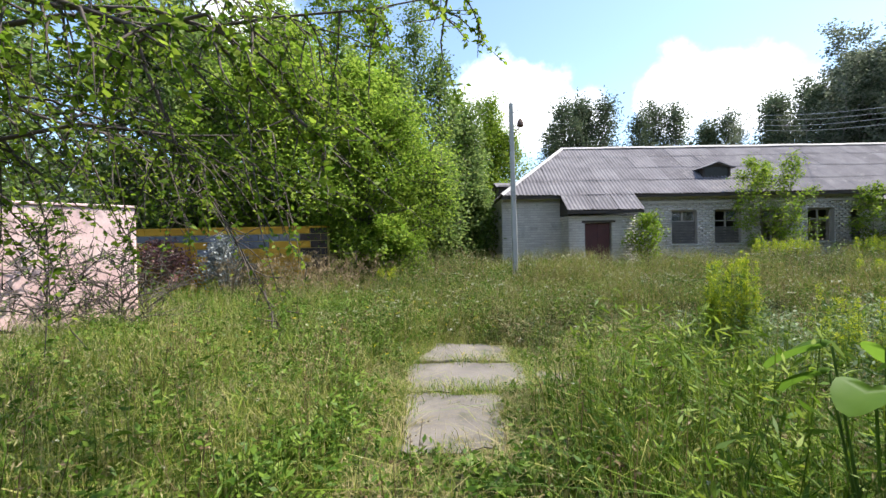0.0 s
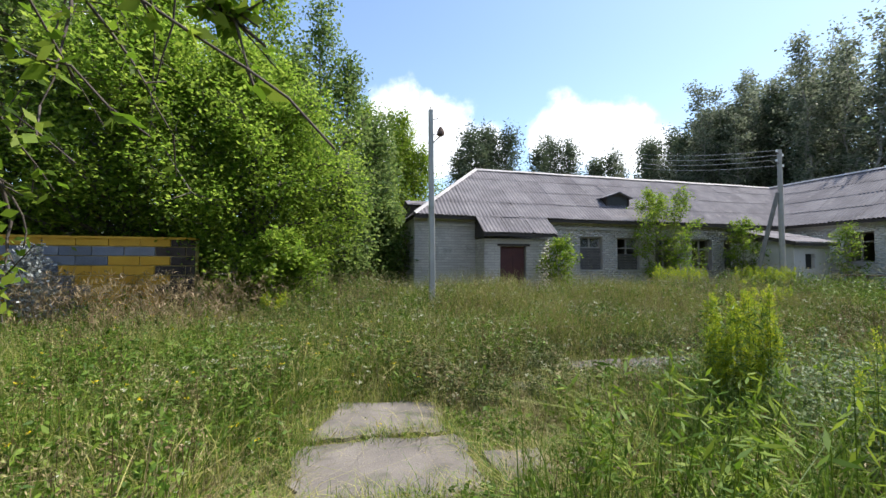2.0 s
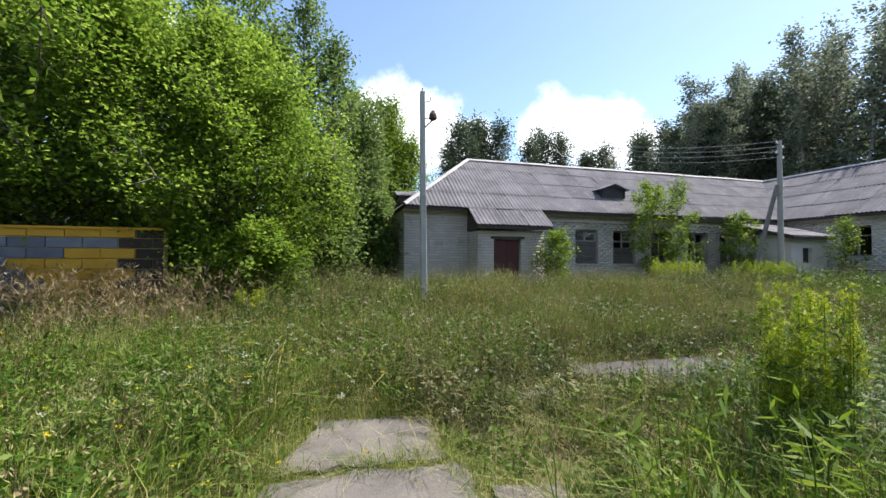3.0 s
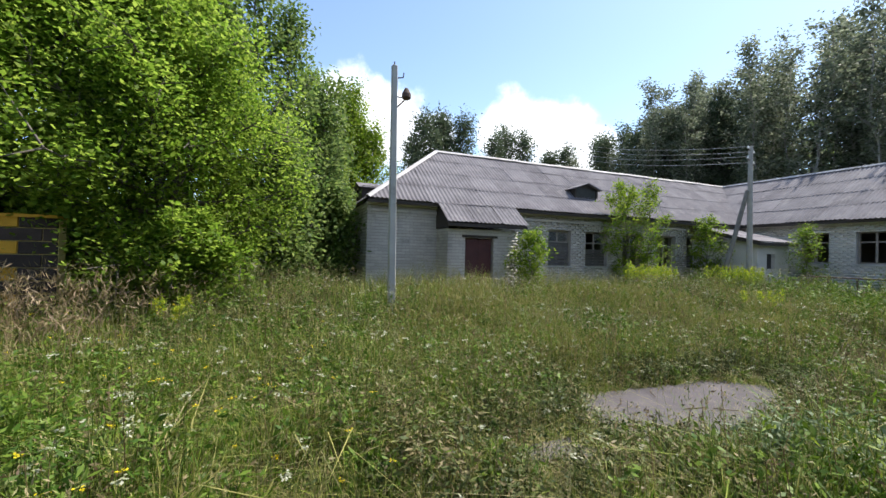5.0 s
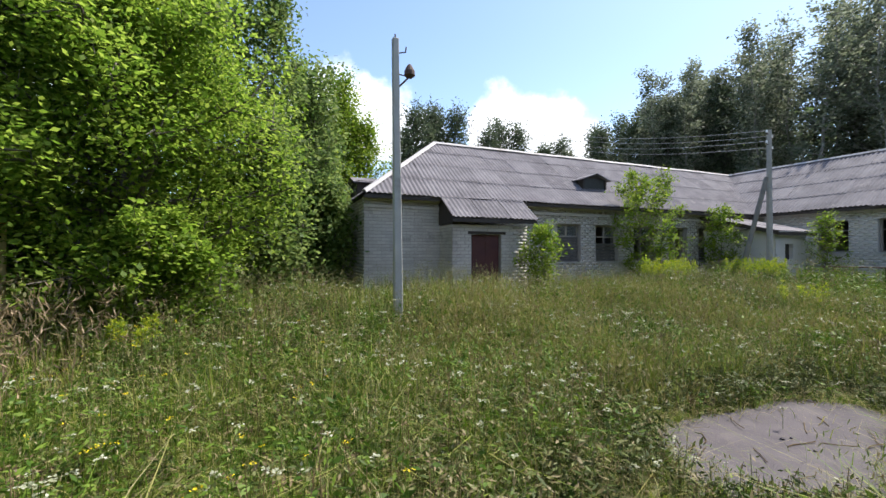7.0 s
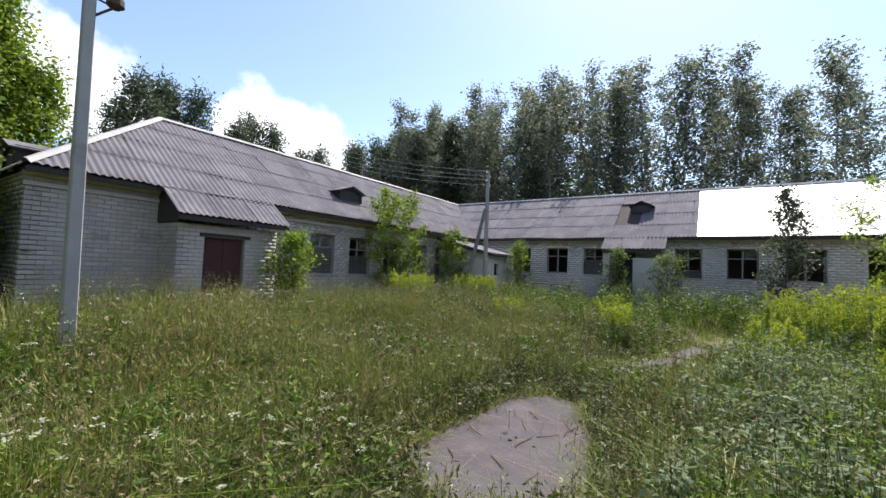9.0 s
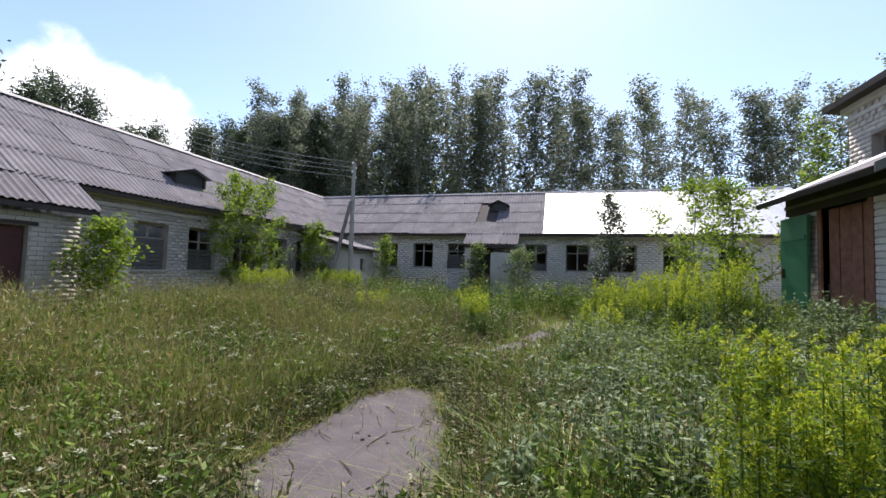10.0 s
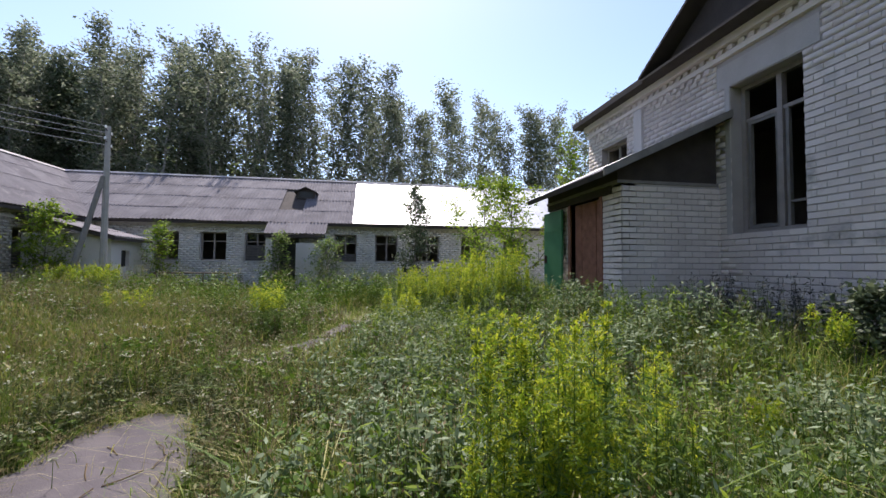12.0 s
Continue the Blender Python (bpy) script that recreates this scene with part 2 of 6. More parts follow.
M_grey_leaf = leaf_mat("grey_leaf", [(0.17, 0.19, 0.2), (0.3, 0.33, 0.34), (0.44, 0.47, 0.47)], 0.35)
M_flower = leaf_mat("pale_flower", [(0.27, 0.29, 0.17), (0.48, 0.48, 0.36)], 0.3)
M_culm = leaf_mat("ripe_culm", [(0.15, 0.21, 0.05), (0.24, 0.25, 0.09), (0.34, 0.28, 0.15)], 0.2)
M_bloom = leaf_mat("yellow_bloom", [(0.5, 0.4, 0.01), (0.7, 0.55, 0.02)], 0.3)


M_cap = material("ridge_tin", [(0.24, 0.235, 0.24), (0.34, 0.33, 0.335), (0.44, 0.43, 0.43)], 2.0, 40, 0.7, 0.2, stain=((0.2, 0.17, 0.15), 0.56))


# ---- building helpers ----
def box(bm, x0, y0, z0, x1, y1, z1, skip=()):
    v = [bm.verts.new((x, y, z)) for x in (x0, x1) for y in (y0, y1) for z in (z0, z1)]
    for k, f in (("w", (0, 1, 3, 2)), ("e", (4, 6, 7, 5)), ("s", (0, 4, 5, 1)), ("n", (2, 3, 7, 6)), ("b", (0, 2, 6, 4)), ("t", (1, 5, 7, 3))):
        if k not in skip:
            bm.faces.new([v[i] for i in f])


def boxes(*bs):
    bm = bmesh.new()
    for b in bs:
        box(bm, *b)
    return bm


def slab_poly(points, thick):
    """A flat or tilted polygon with thickness below it."""
    bm = bmesh.new()
    p = [Vector(q) for q in points]
    nrm = (p[1] - p[0]).cross(p[2] - p[0]).normalized()
    if nrm.z < 0:
        p.reverse()
        nrm = -nrm
    top = [bm.verts.new(q) for q in p]
    low = [bm.verts.new(q - nrm * thick) for q in p]
    bm.faces.new(top)
    bm.faces.new(low[::-1])
    for i in range(len(p)):
        j = (i + 1) % len(p)
        bm.faces.new((top[i], low[i], low[j], top[j]))
    return bm


def rod(bm, a, b, r0, r1=None, sides=8):
    a, b = Vector(a), Vector(b)
    r1 = r0 if r1 is None else r1
    q = (b - a).to_track_quat("Z", "Y")
    rings = []
    for p, r in ((a, r0), (b, r1)):
        rings.append([bm.verts.new(p + q @ Vector((r * math.cos(2 * math.pi * k / sides), r * math.sin(2 * math.pi * k / sides), 0))) for k in range(sides)])
    for k in range(sides):
        j = (k + 1) % sides
        bm.faces.new((rings[0][k], rings[0][j], rings[1][j], rings[1][k]))
    bm.faces.new(rings[0][::-1])
    bm.faces.new(rings[1])


def mesh_of(name, bm, mat, smooth=False, bevel=0.0):
    if bevel:
        bmesh.ops.bevel(bm, geom=bm.edges[:], offset=bevel, segments=1, affect="EDGES")
    bmesh.ops.recalc_face_normals(bm, faces=bm.faces[:])
    me = bpy.data.meshes.new(name)
    bm.to_mesh(me)
    bm.free()
    me.materials.append(mat)
    if smooth:
        me.shade_smooth()
    return me


def part(name, bm, mat, parent=None, label="", smooth=False, bevel=0.0):
    ob = new(name, mesh_of(name, bm, mat, smooth, bevel))
    if parent is not None:
        ob.parent = parent
        if label:
            ob["label"] = label
    return ob


def soup(name, verts, faces, mat):
    """One mesh from arrays: verts (n, 3), faces lists of equal length."""
    me = bpy.data.meshes.new(name)
    verts = np.asarray(verts, np.float32)
    me.vertices.add(len(verts))
    me.vertices.foreach_set("co", verts.ravel())
    loops = np.concatenate([np.asarray(f, np.int32).ravel() for f in faces])
    totals = np.concatenate([np.full(len(f), np.asarray(f).shape[1], np.int32) for f in faces])
    me.loops.add(len(loops))
    me.loops.foreach_set("vertex_index", loops)
    me.polygons.add(len(totals))
    me.polygons.foreach_set("loop_start", np.concatenate(([0], np.cumsum(totals)[:-1])).astype(np.int32))
    me.polygons.foreach_set("loop_total", totals)
    me.update(calc_edges=True)
    me.validate()
    me.materials.append(mat)
    return me


def smooth_step(a, b, x):
    t = np.clip((x - a) / (b - a), 0, 1)
    return t * t * (3 - 2 * t)


def gz(x, y):
    """Height of the ground: level by the path, rising a little to the buildings."""
    x, y = np.asarray(x, float), np.asarray(y, float)
    near = smooth_step(-60, -20, x) * (1 - smooth_step(60, 90, x)) * (1 - smooth_step(30, 60, y)) * smooth_step(-70, -40, y)
    up = 0.3 * smooth_step(-8.6, -5.0, y) + 0.55 * smooth_step(-13.2, -15.2, y) * smooth_step(0.5, 3.0, x) + 0.35 * smooth_step(9.5, 15.5, x) * smooth_step(-15, -12, y) * (1 - smooth_step(-8.6, -5.0, y))
    wave = 0.04 * np.sin(x * 1.3 + 0.5) * np.cos(y * 1.1) + 0.03 * np.sin(x * 0.5 - y * 0.7)
    return near * (up + wave * (smooth_step(-9.5, -7.5, y) + smooth_step(-11.5, -13.0, y)) * 0.8)


# ---- ground and path ----
def ground_sheet():
    xs = np.concatenate(([-1500, -600, -250, -120, -70, -45, -30], np.arange(-22, 26, 0.4), [30, 38, 55, 80, 120, 250, 600, 1500]))
    ys = np.concatenate(([-1500, -600, -250, -120, -70, -45, -32], np.arange(-24, 6, 0.4), [8, 12, 18, 30, 45, 70, 120, 250, 600, 1500]))
    X, Y = np.meshgrid(xs, ys)
    Z = gz(X, Y)
    n, m = X.shape
    i = np.arange(n * m).reshape(n, m)
    f = np.stack([i[:-1, :-1], i[:-1, 1:], i[1:, 1:], i[1:, :-1]], -1).reshape(-1, 4)
    ob = new("ground", soup("ground", np.stack([X, Y, Z], -1).reshape(-1, 3), [f], M_soil))
    ob.data.shade_smooth()
    return tagged(ob, "dark soil of an overgrown meadow", "ground", kind="structure")


ground = ground_sheet()

# broken concrete path: corners of each slab, in plan
SLABS = [
    ((-3.30, -13.75), (-2.45, -13.80), (-2.28, -12.55), (-3.34, -12.50)),
    ((-3.38, -12.44), (-1.85, -12.50), (-1.95, -11.45), (-3.36, -11.38)),
    ((-3.36, -11.32), (-1.98, -11.40), (-1.90, -10.55), (-2.95, -10.32)),
    ((-1.05, -10.15), (-0.5, -10.62), (-0.12, -10.52), (-0.3, -10.02)),
    ((-1.84, -12.36), (-1.36, -12.28), (-1.3, -11.92), (-1.86, -11.82)),
    ((-0.02, -10.08), (0.72, -10.85), (2.05, -10.5), (3.25, -9.98), (3.40, -9.55), (2.85, -9.18), (1.70, -9.12), (0.66, -9.04)),
    ((4.45, -10.35), (5.30, -10.85), (6.35, -10.75), (5.95, -9.80), (5.05, -9.75)),
    ((6.42, -10.75), (7.75, -11.30), (7.85, -10.55), (6.05, -9.85)),
    ((7.85, -11.32), (9.30, -11.85), (10.10, -11.00), (7.95, -10.55)),
    ((9.38, -11.85), (11.40, -12.30), (11.90, -11.55), (10.18, -11.00)),
]
paving = tagged(new("pavement"), "cracked grey concrete path sunk in the weeds", "path", kind="structure")


def path_slab(corners, seed):
    rnd = random.Random(seed)
    pts = []
    for i, a in enumerate(corners):
        b = corners[(i + 1) % len(corners)]
        steps = max(2, int(math.dist(a, b) / 0.12))
        for k in range(steps):
            t = k / steps
            j = 0.035 if k else 0.01
            pts.append((a[0] + (b[0] - a[0]) * t + rnd.uniform(-j, j), a[1] + (b[1] - a[1]) * t + rnd.uniform(-j, j)))
    cx, cy = sum(p[0] for p in pts) / len(pts), sum(p[1] for p in pts) / len(pts)
    ph = rnd.uniform(0, 6)
    worn = []
    for k, (x, y) in enumerate(pts):
        a = math.atan2(y - cy, x - cx)
        bite = 0.022 + 0.03 * math.sin(a * 5 + ph) + 0.022 * math.sin(a * 11 + 2 * ph) + rnd.uniform(0, 0.02)
        q = 1 - bite / max(0.4, math.hypot(x - cx, y - cy))
        worn.append((cx + (x - cx) * q, cy + (y - cy) * q))
    pts = worn
    tilt = (rnd.uniform(-0.006, 0.006), rnd.uniform(-0.006, 0.006))
    return slab_poly([(x, y, 0.035 + (x - cx) * tilt[0] + (y - cy) * tilt[1] + rnd.uniform(-0.002, 0.002)) for x, y in pts], 0.12)


for i, c in enumerate(SLABS):
    part("slab", path_slab(c, i), M_slab_sand if c[0][1] < -11 and c[0][0] < 0 else M_slab, paving)


# ---- brick walls ----
def wall_cells(length, z0, z1, holes):
    xs = sorted({0.0, length, *[h[0] for h in holes], *[h[1] for h in holes]})
    for a, b in zip(xs, xs[1:]):
        cuts = sorted((h[2], h[3]) for h in holes if h[0] < (a + b) / 2 < h[1])
        z = z0
        for lo, hi in cuts:
            if lo > z:
                yield a, b, z, lo
            z = max(z, hi)
        if z < z1:
            yield a, b, z, z1


def brick_rows(length, z0, z1, holes, course=0.1, size=0.26, joint=0.015, upright=0.007):
    """Pieces (a0, a1, z0, z1) of a running bond, cut at the openings."""
    out = []
    row, z = 0, z0
    while z + course <= z1 + 1e-6:
        a = -(size / 2 if row % 2 else 0.0)
        while a < length:
            spans = [(max(a, 0), min(a + size, length))]
            for h in holes:
                if h[2] < z + course - 0.02 and h[3] > z + 0.02:
                    nxt = []
                    for s, e in spans:
                        if e <= h[0] or s >= h[1]:
                            nxt.append((s, e))
                        else:
                            if s < h[0]:
                                nxt.append((s, h[0]))
                            if e > h[1]:
                                nxt.append((h[1], e))
                    spans = nxt
            for s, e in spans:
                if e - s > 0.04:
                    out.append((s + upright / 2, e - upright / 2, z + joint / 2, z + course - joint / 2))
            a += size
        row += 1
        z += course
    return out


def brick_wall(thing, origin, u, n, length, z0, z1, holes, focus, count, thick=0.38, mat_core=None, mat_rest=None, mat_part=None):
    """A masonry wall: core with openings, and bricks proud of it; the count bricks nearest to focus along the wall are single pieces."""
    o, u, n = Vector(origin), Vector(u), Vector(n)
    m = Matrix((u.to_4d(), n.to_4d(), (0, 0, 1, 0), (0, 0, 0, 1))).transposed()
    m.translation = o
    m[3][3] = 1.0
    bm = bmesh.new()
    for a, b, lo, hi in wall_cells(length, z0, z1, holes):
        box(bm, a, -thick, lo, b, 0, hi)
    bmesh.ops.remove_doubles(bm, verts=bm.verts[:], dist=1e-4)
    core = part("wall_core", bm, mat_core or M_mortar, thing)
    core.matrix_basis = m
    pieces = brick_rows(length, z0, z1, holes)
    pieces.sort(key=lambda p: (abs((p[0] + p[1]) / 2 - focus[0]) ** 2 + abs(p[2] - focus[1]) ** 2))
    rnd = random.Random(len(pieces))
    cache = {}
    for s, e, lo, hi in pieces[:count]:
        key = round((e - s) * 50)
        if key not in cache:
            b = bmesh.new()
            w, h = key / 100, (hi - lo) / 2
            f = [b.verts.new(c) for c in ((-w + .004, .012, -h + .004), (w - .004, .012, -h + .004), (w - .004, .012, h - .004), (-w + .004, .012, h - .004))]
            g = [b.verts.new(c) for c in ((-w, -.01, -h), (w, -.01, -h), (w, -.01, h), (-w, -.01, h))]
            b.faces.new(f)
            for k in range(4):
                b.faces.new((f[k], g[k], g[(k + 1) % 4], f[(k + 1) % 4]))
            cache[key] = mesh_of("brick", b, mat_part or M_brick_part)
        ob = new("brick", cache[key])
        ob.parent = thing
        ob.matrix_basis = m @ pose((s + e) / 2, rnd.uniform(-0.002, 0.003), (lo + hi) / 2)
    rest = np.array(pieces[count:])
    if len(rest):
        d = np.random.uniform(0.008, 0.014, len(rest))
        V = np.empty((len(rest), 8, 3))
        for k, (ia, iz) in enumerate(((0, 2), (1, 2), (1, 3), (0, 3))):
            V[:, k] = np.stack([rest[:, ia], d, rest[:, iz]], 1)
            V[:, k + 4] = np.stack([rest[:, ia], np.full(len(rest), -0.01), rest[:, iz]], 1)
        base = np.arange(len(rest))[:, None] * 8
        F = np.concatenate([base + np.array(q) for q in ((0, 1, 2, 3), (0, 4, 5, 1), (1, 5, 6, 2), (2, 6, 7, 3), (3, 7, 4, 0))])
        ob = new("brickwork", soup("brickwork", V.reshape(-1, 3), [F], mat_rest or M_brick_joined))
        ob.parent = thing
        ob.matrix_basis = m
        tagged(ob, "rows of pale silicate bricks", kind="stuff")
    return core


# ---- corrugated roofs ----
WAVE, ROW = 0.15, 1.12


def sheet_bm(a0, a1, b0, b1):
    """A corrugated sheet: a along the eave, b up the slope."""
    bm = bmesh.new()
    n = max(2, round((a1 - a0) / (WAVE / 4)))
    rows = []
    for b, lift in ((b0, 0.026), (b1 + 0.1, 0.008)):
        rows.append([bm.verts.new((a0 + (a1 - a0) * k / n, b, lift + 0.024 * math.sin(2 * math.pi * (a0 + (a1 - a0) * k / n) / WAVE))) for k in range(n + 1)])
    for k in range(n):
        bm.faces.new((rows[0][k], rows[0][k + 1], rows[1][k + 1], rows[1][k]))
    return bm


def sheet_roof(thing, m, length, slope, cuts=(), gaps=(), mat=None, seed=0, width=1.05, name="roof_sheet"):
    """Rows of corrugated sheets on the plane m (x along the eave, y up the slope). cuts: (point, direction) planes, kept on the side they point away from."""
    rnd = random.Random(seed)
    cache = {}
    for r in range(math.ceil(slope / ROW - 1e-6)):
        a = 0.0
        while a < length - 1e-6:
            a1, b0, b1 = min(a + width, length), r * ROW, min((r + 1) * ROW, slope - 0.1)
            if any(g[0] <= a + 0.3 < g[1] and g[2] <= r < g[3] for g in gaps):
                a = a1
                continue
            corners = [(x, y) for x in (a, a1) for y in (b0, b1 + 0.1)]
            touched = [c for c in cuts if any((x - c[0][0]) * c[1][0] + (y - c[0][1]) * c[1][1] > 1e-4 for x, y in corners)]
            key = (round(a1 - a, 3), round(b1 - b0, 3))
            if not touched and key in cache:
                me = cache[key]
            else:
                bm = sheet_bm(0, a1 - a, 0, b1 - b0)
                for c in touched:
                    g = bm.verts[:] + bm.edges[:] + bm.faces[:]
                    bmesh.ops.bisect_plane(bm, geom=g, plane_co=(c[0][0] - a, c[0][1] - b0, 0), plane_no=(c[1][0], c[1][1], 0), clear_outer=True)
                if not bm.faces:
                    bm.free()
                    a = a1
                    continue
                me = mesh_of(name, bm, mat or M_slate, smooth=True)
                if not touched:
                    cache[key] = me
            ob = new(name, me)
            ob.parent = thing
            ob.matrix_basis = m @ pose(a + rnd.uniform(-0.008, 0.008), b0 + rnd.uniform(-0.045, 0.03), rnd.uniform(0, 0.008), 0, 0, rnd.uniform(-0.7, 0.7))
            a = a1


def slope_frame(p, u, up):
    """Plane at p with x along u and y along up."""
    u, up = Vector(u).normalized(), Vector(up).normalized()
    w = u.cross(up).normalized()
    m = Matrix((u.to_4d(), up.to_4d(), w.to_4d(), (0, 0, 0, 1))).transposed()
    m.translation = p
    m[3][3] = 1.0
    return m


def window_unit(thing_name, m, w, h, boards=0, label="", panes=2, broken=0.6, seed=0):
    """A timber window in an opening: m at its lower left outer corner, x along the wall, y outwards."""
    rnd = random.Random(seed)
    t = new(thing_name)
    t.matrix_basis = m
    d = -0.16
    s = 0.06
    part("window_frame", boxes((0, d - .07, 0, s, d, h), (w - s, d - .07, 0, w, d, h), (s, d - .07, h - s, w - s, d, h), (s, d - .07, 0, w - s, d, s)), M_frame, t, bevel=0.004)
    for k in range(1, panes):
        x = w * k / panes
        part("mullion", boxes((x - .03, d - .065, s, x + .03, d - .003, h - s)), M_frame, t)
    zt = h * 0.68
    for k in range(panes):
        x0, x1 = w * k / panes + (0.03 if k else s), w * (k + 1) / panes - (0.03 if k < panes - 1 else s)
        part("transom", boxes((x0, d - .06, zt - .022, x1, d - .006, zt + .022)), M_frame, t)
        if rnd.random() > broken:
            pane = part("pane", boxes((x0, d - .038, zt + .022, x1, d - .034, h - s)), M_glass, t)
            pane.visible_shadow = False
    n = boards
    for k in range(n):
        z = 0.02 + k * 0.115
        part("board", boxes((0.01 + rnd.uniform(0, .03), d + .004, z, w - .01 - rnd.uniform(0, .03), d + .026, z + 0.1 + rnd.uniform(-.012, .008))), M_board, t)
    part("window_sill", boxes((-0.05, -0.12, -0.045, w + .05, 0.05, -0.004)), M_tin, t)
    return tagged(t, label or "broken timber window with dark empty panes", "window", kind="structure")


M_glass = material("old_glass", [(0.6, 0.64, 0.63), (0.66, 0.7, 0.69)], 3, 20, 0.06, 0.0)
gb = M_glass.node_tree.nodes["Principled BSDF"]
gb.inputs["Transmission Weight"].default_value = 0.92
gb.inputs["IOR"].default_value = 1.45


def wall_pose(origin, u, n):
    u, n = Vector(u), Vector(n)
    m = Matrix((u.to_4d(), n.to_4d(), (0, 0, 1, 0), (0, 0, 0, 1))).transposed()
    m.translation = origin
    m[3][3] = 1.0
    return m


# ================= the long wing, facing -y, and the cross wing, facing -x =================
EAVE_Z, RIDGE_Z, A_RIDGE_Y, B_WALL, B_RIDGE = 3.47, 6.05, 3.0, 17.63, 20.9
OVER = 0.4
A_END = B_RIDGE + (B_RIDGE - B_WALL)
wing = tagged(new("long_wing"), "derelict one-storey wing of pale silicate brick with slate roof", "building")
A_WINDOWS = [(6.71, 7.77), (8.50, 9.60), (10.42, 11.53), (12.38, 13.50), (14.2, 15.3)]
A_Z = (1.42, 2.80)
holes = [(a, b, *A_Z) for a, b in A_WINDOWS]
W_X = -0.3      # west corner of the wall
brick_wall(wing, (W_X, 0, 0), (1, 0, 0), (0, -1, 0), B_WALL - W_X, 0.1, 3.3, [(a - W_X, b - W_X, lo, hi) for a, b, lo, hi in holes + [(2.9, 3.9, 0.1, 2.3)]], (1.0, 2.2), 300, mat_core=M_old_mortar, mat_rest=M_old_joined, mat_part=M_old_part)
# corbelled bands under the eave
part("cornice", boxes((W_X - .03, -0.07, 3.10, B_WALL, 0.0, 3.19), (W_X - .05, -0.10, 3.30, B_WALL, 0.0, 3.42)), M_old_joined, wing)
brick_wall(wing, (W_X, 0, 0), (0, 1, 0), (-1, 0, 0), 6.0, 0.1, 3.4, [], (1, 2), 0, mat_core=M_old_mortar, mat_rest=M_old_joined, mat_part=M_old_part)
part("rear_wall", boxes((W_X + .39, 5.62, 0.1, B_WALL, 6.0, 3.4)), M_plaster, wing)
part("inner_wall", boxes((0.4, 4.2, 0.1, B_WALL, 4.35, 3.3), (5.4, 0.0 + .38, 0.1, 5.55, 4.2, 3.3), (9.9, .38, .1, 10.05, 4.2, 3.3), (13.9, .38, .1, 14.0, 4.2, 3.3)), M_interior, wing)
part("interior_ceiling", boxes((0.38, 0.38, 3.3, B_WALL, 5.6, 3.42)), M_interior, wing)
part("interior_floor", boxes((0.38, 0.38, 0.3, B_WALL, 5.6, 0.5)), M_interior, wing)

rise = RIDGE_Z - EAVE_Z
a_up = Vector((0, A_RIDGE_Y + OVER, rise))
HIP_X = 3.1
mA = slope_frame(Vector((-OVER, -OVER, EAVE_Z)), (1, 0, 0), a_up)
La = a_up.length
B_EAVE = B_WALL - OVER
# local plan of the slope: the hip on the left, the valley on the right
hip_n = Vector((-La, HIP_X + OVER)).normalized()
val_n = Vector((La, -(B_RIDGE - B_EAVE))).normalized()
cutsA = [((0, 0), hip_n), ((B_EAVE + OVER, 0), val_n)]
sheet_roof(wing, mA, B_RIDGE + OVER + 0.2, La, cutsA, seed=1)
# hipped end
b_up = Vector((HIP_X + OVER, 0, rise))
mH = slope_frame(Vector((-OVER, 2 * A_RIDGE_Y + OVER, EAVE_Z)), (0, -1, 0), b_up)
Lh, Wh = b_up.length, 2 * (A_RIDGE_Y + OVER)
sheet_roof(wing, mH, Wh, Lh, [((0, 0), Vector((-Lh, Wh / 2)).normalized()), ((Wh, 0), Vector((Lh, Wh / 2)).normalized())], seed=2)
part("rear_slope", slab_poly([(-OVER, 2 * A_RIDGE_Y + OVER, EAVE_Z), (B_RIDGE, 2 * A_RIDGE_Y + OVER, EAVE_Z), (B_RIDGE, A_RIDGE_Y, RIDGE_Z), (HIP_X, A_RIDGE_Y, RIDGE_Z)], 0.03), M_slate, wing)
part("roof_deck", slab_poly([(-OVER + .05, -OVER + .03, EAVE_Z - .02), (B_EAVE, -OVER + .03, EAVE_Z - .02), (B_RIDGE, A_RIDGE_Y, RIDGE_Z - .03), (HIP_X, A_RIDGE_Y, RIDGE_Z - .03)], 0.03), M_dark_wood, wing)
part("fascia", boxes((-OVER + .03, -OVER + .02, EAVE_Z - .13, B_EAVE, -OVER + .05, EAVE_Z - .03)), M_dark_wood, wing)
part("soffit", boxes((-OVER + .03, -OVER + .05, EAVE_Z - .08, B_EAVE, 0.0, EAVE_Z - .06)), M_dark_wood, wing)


def ridge_cap(parent, a, b):
    bm = bmesh.new()
    a, b = Vector(a), Vector(b)
    d = (b - a).normalized()
    side = Vector((-d.y, d.x, 0)).normalized()
    prof = [(-0.11, -0.04), (-0.035, 0.05), (0.035, 0.05), (0.11, -0.04)]
    rings = [[bm.verts.new(p + side * s + Vector((0, 0, z + .02))) for s, z in prof] for p in (a, b)]
    for k in range(3):
        bm.faces.new((rings[0][k], rings[0][k + 1], rings[1][k + 1], rings[1][k]))
    return part("ridge_cap", bm, M_cap, parent)


for k in range(9):
    x0 = HIP_X + (B_RIDGE - HIP_X) * k / 9
    ridge_cap(wing, (x0, A_RIDGE_Y, RIDGE_Z + 0.02 + 0.012 * (k % 2)), (x0 + (B_RIDGE - HIP_X) / 9 + .05, A_RIDGE_Y, RIDGE_Z + 0.02 + 0.012 * (k % 2)))
ridge_cap(wing, (-OVER, -OVER, EAVE_Z + .03), (HIP_X, A_RIDGE_Y, RIDGE_Z + .03))

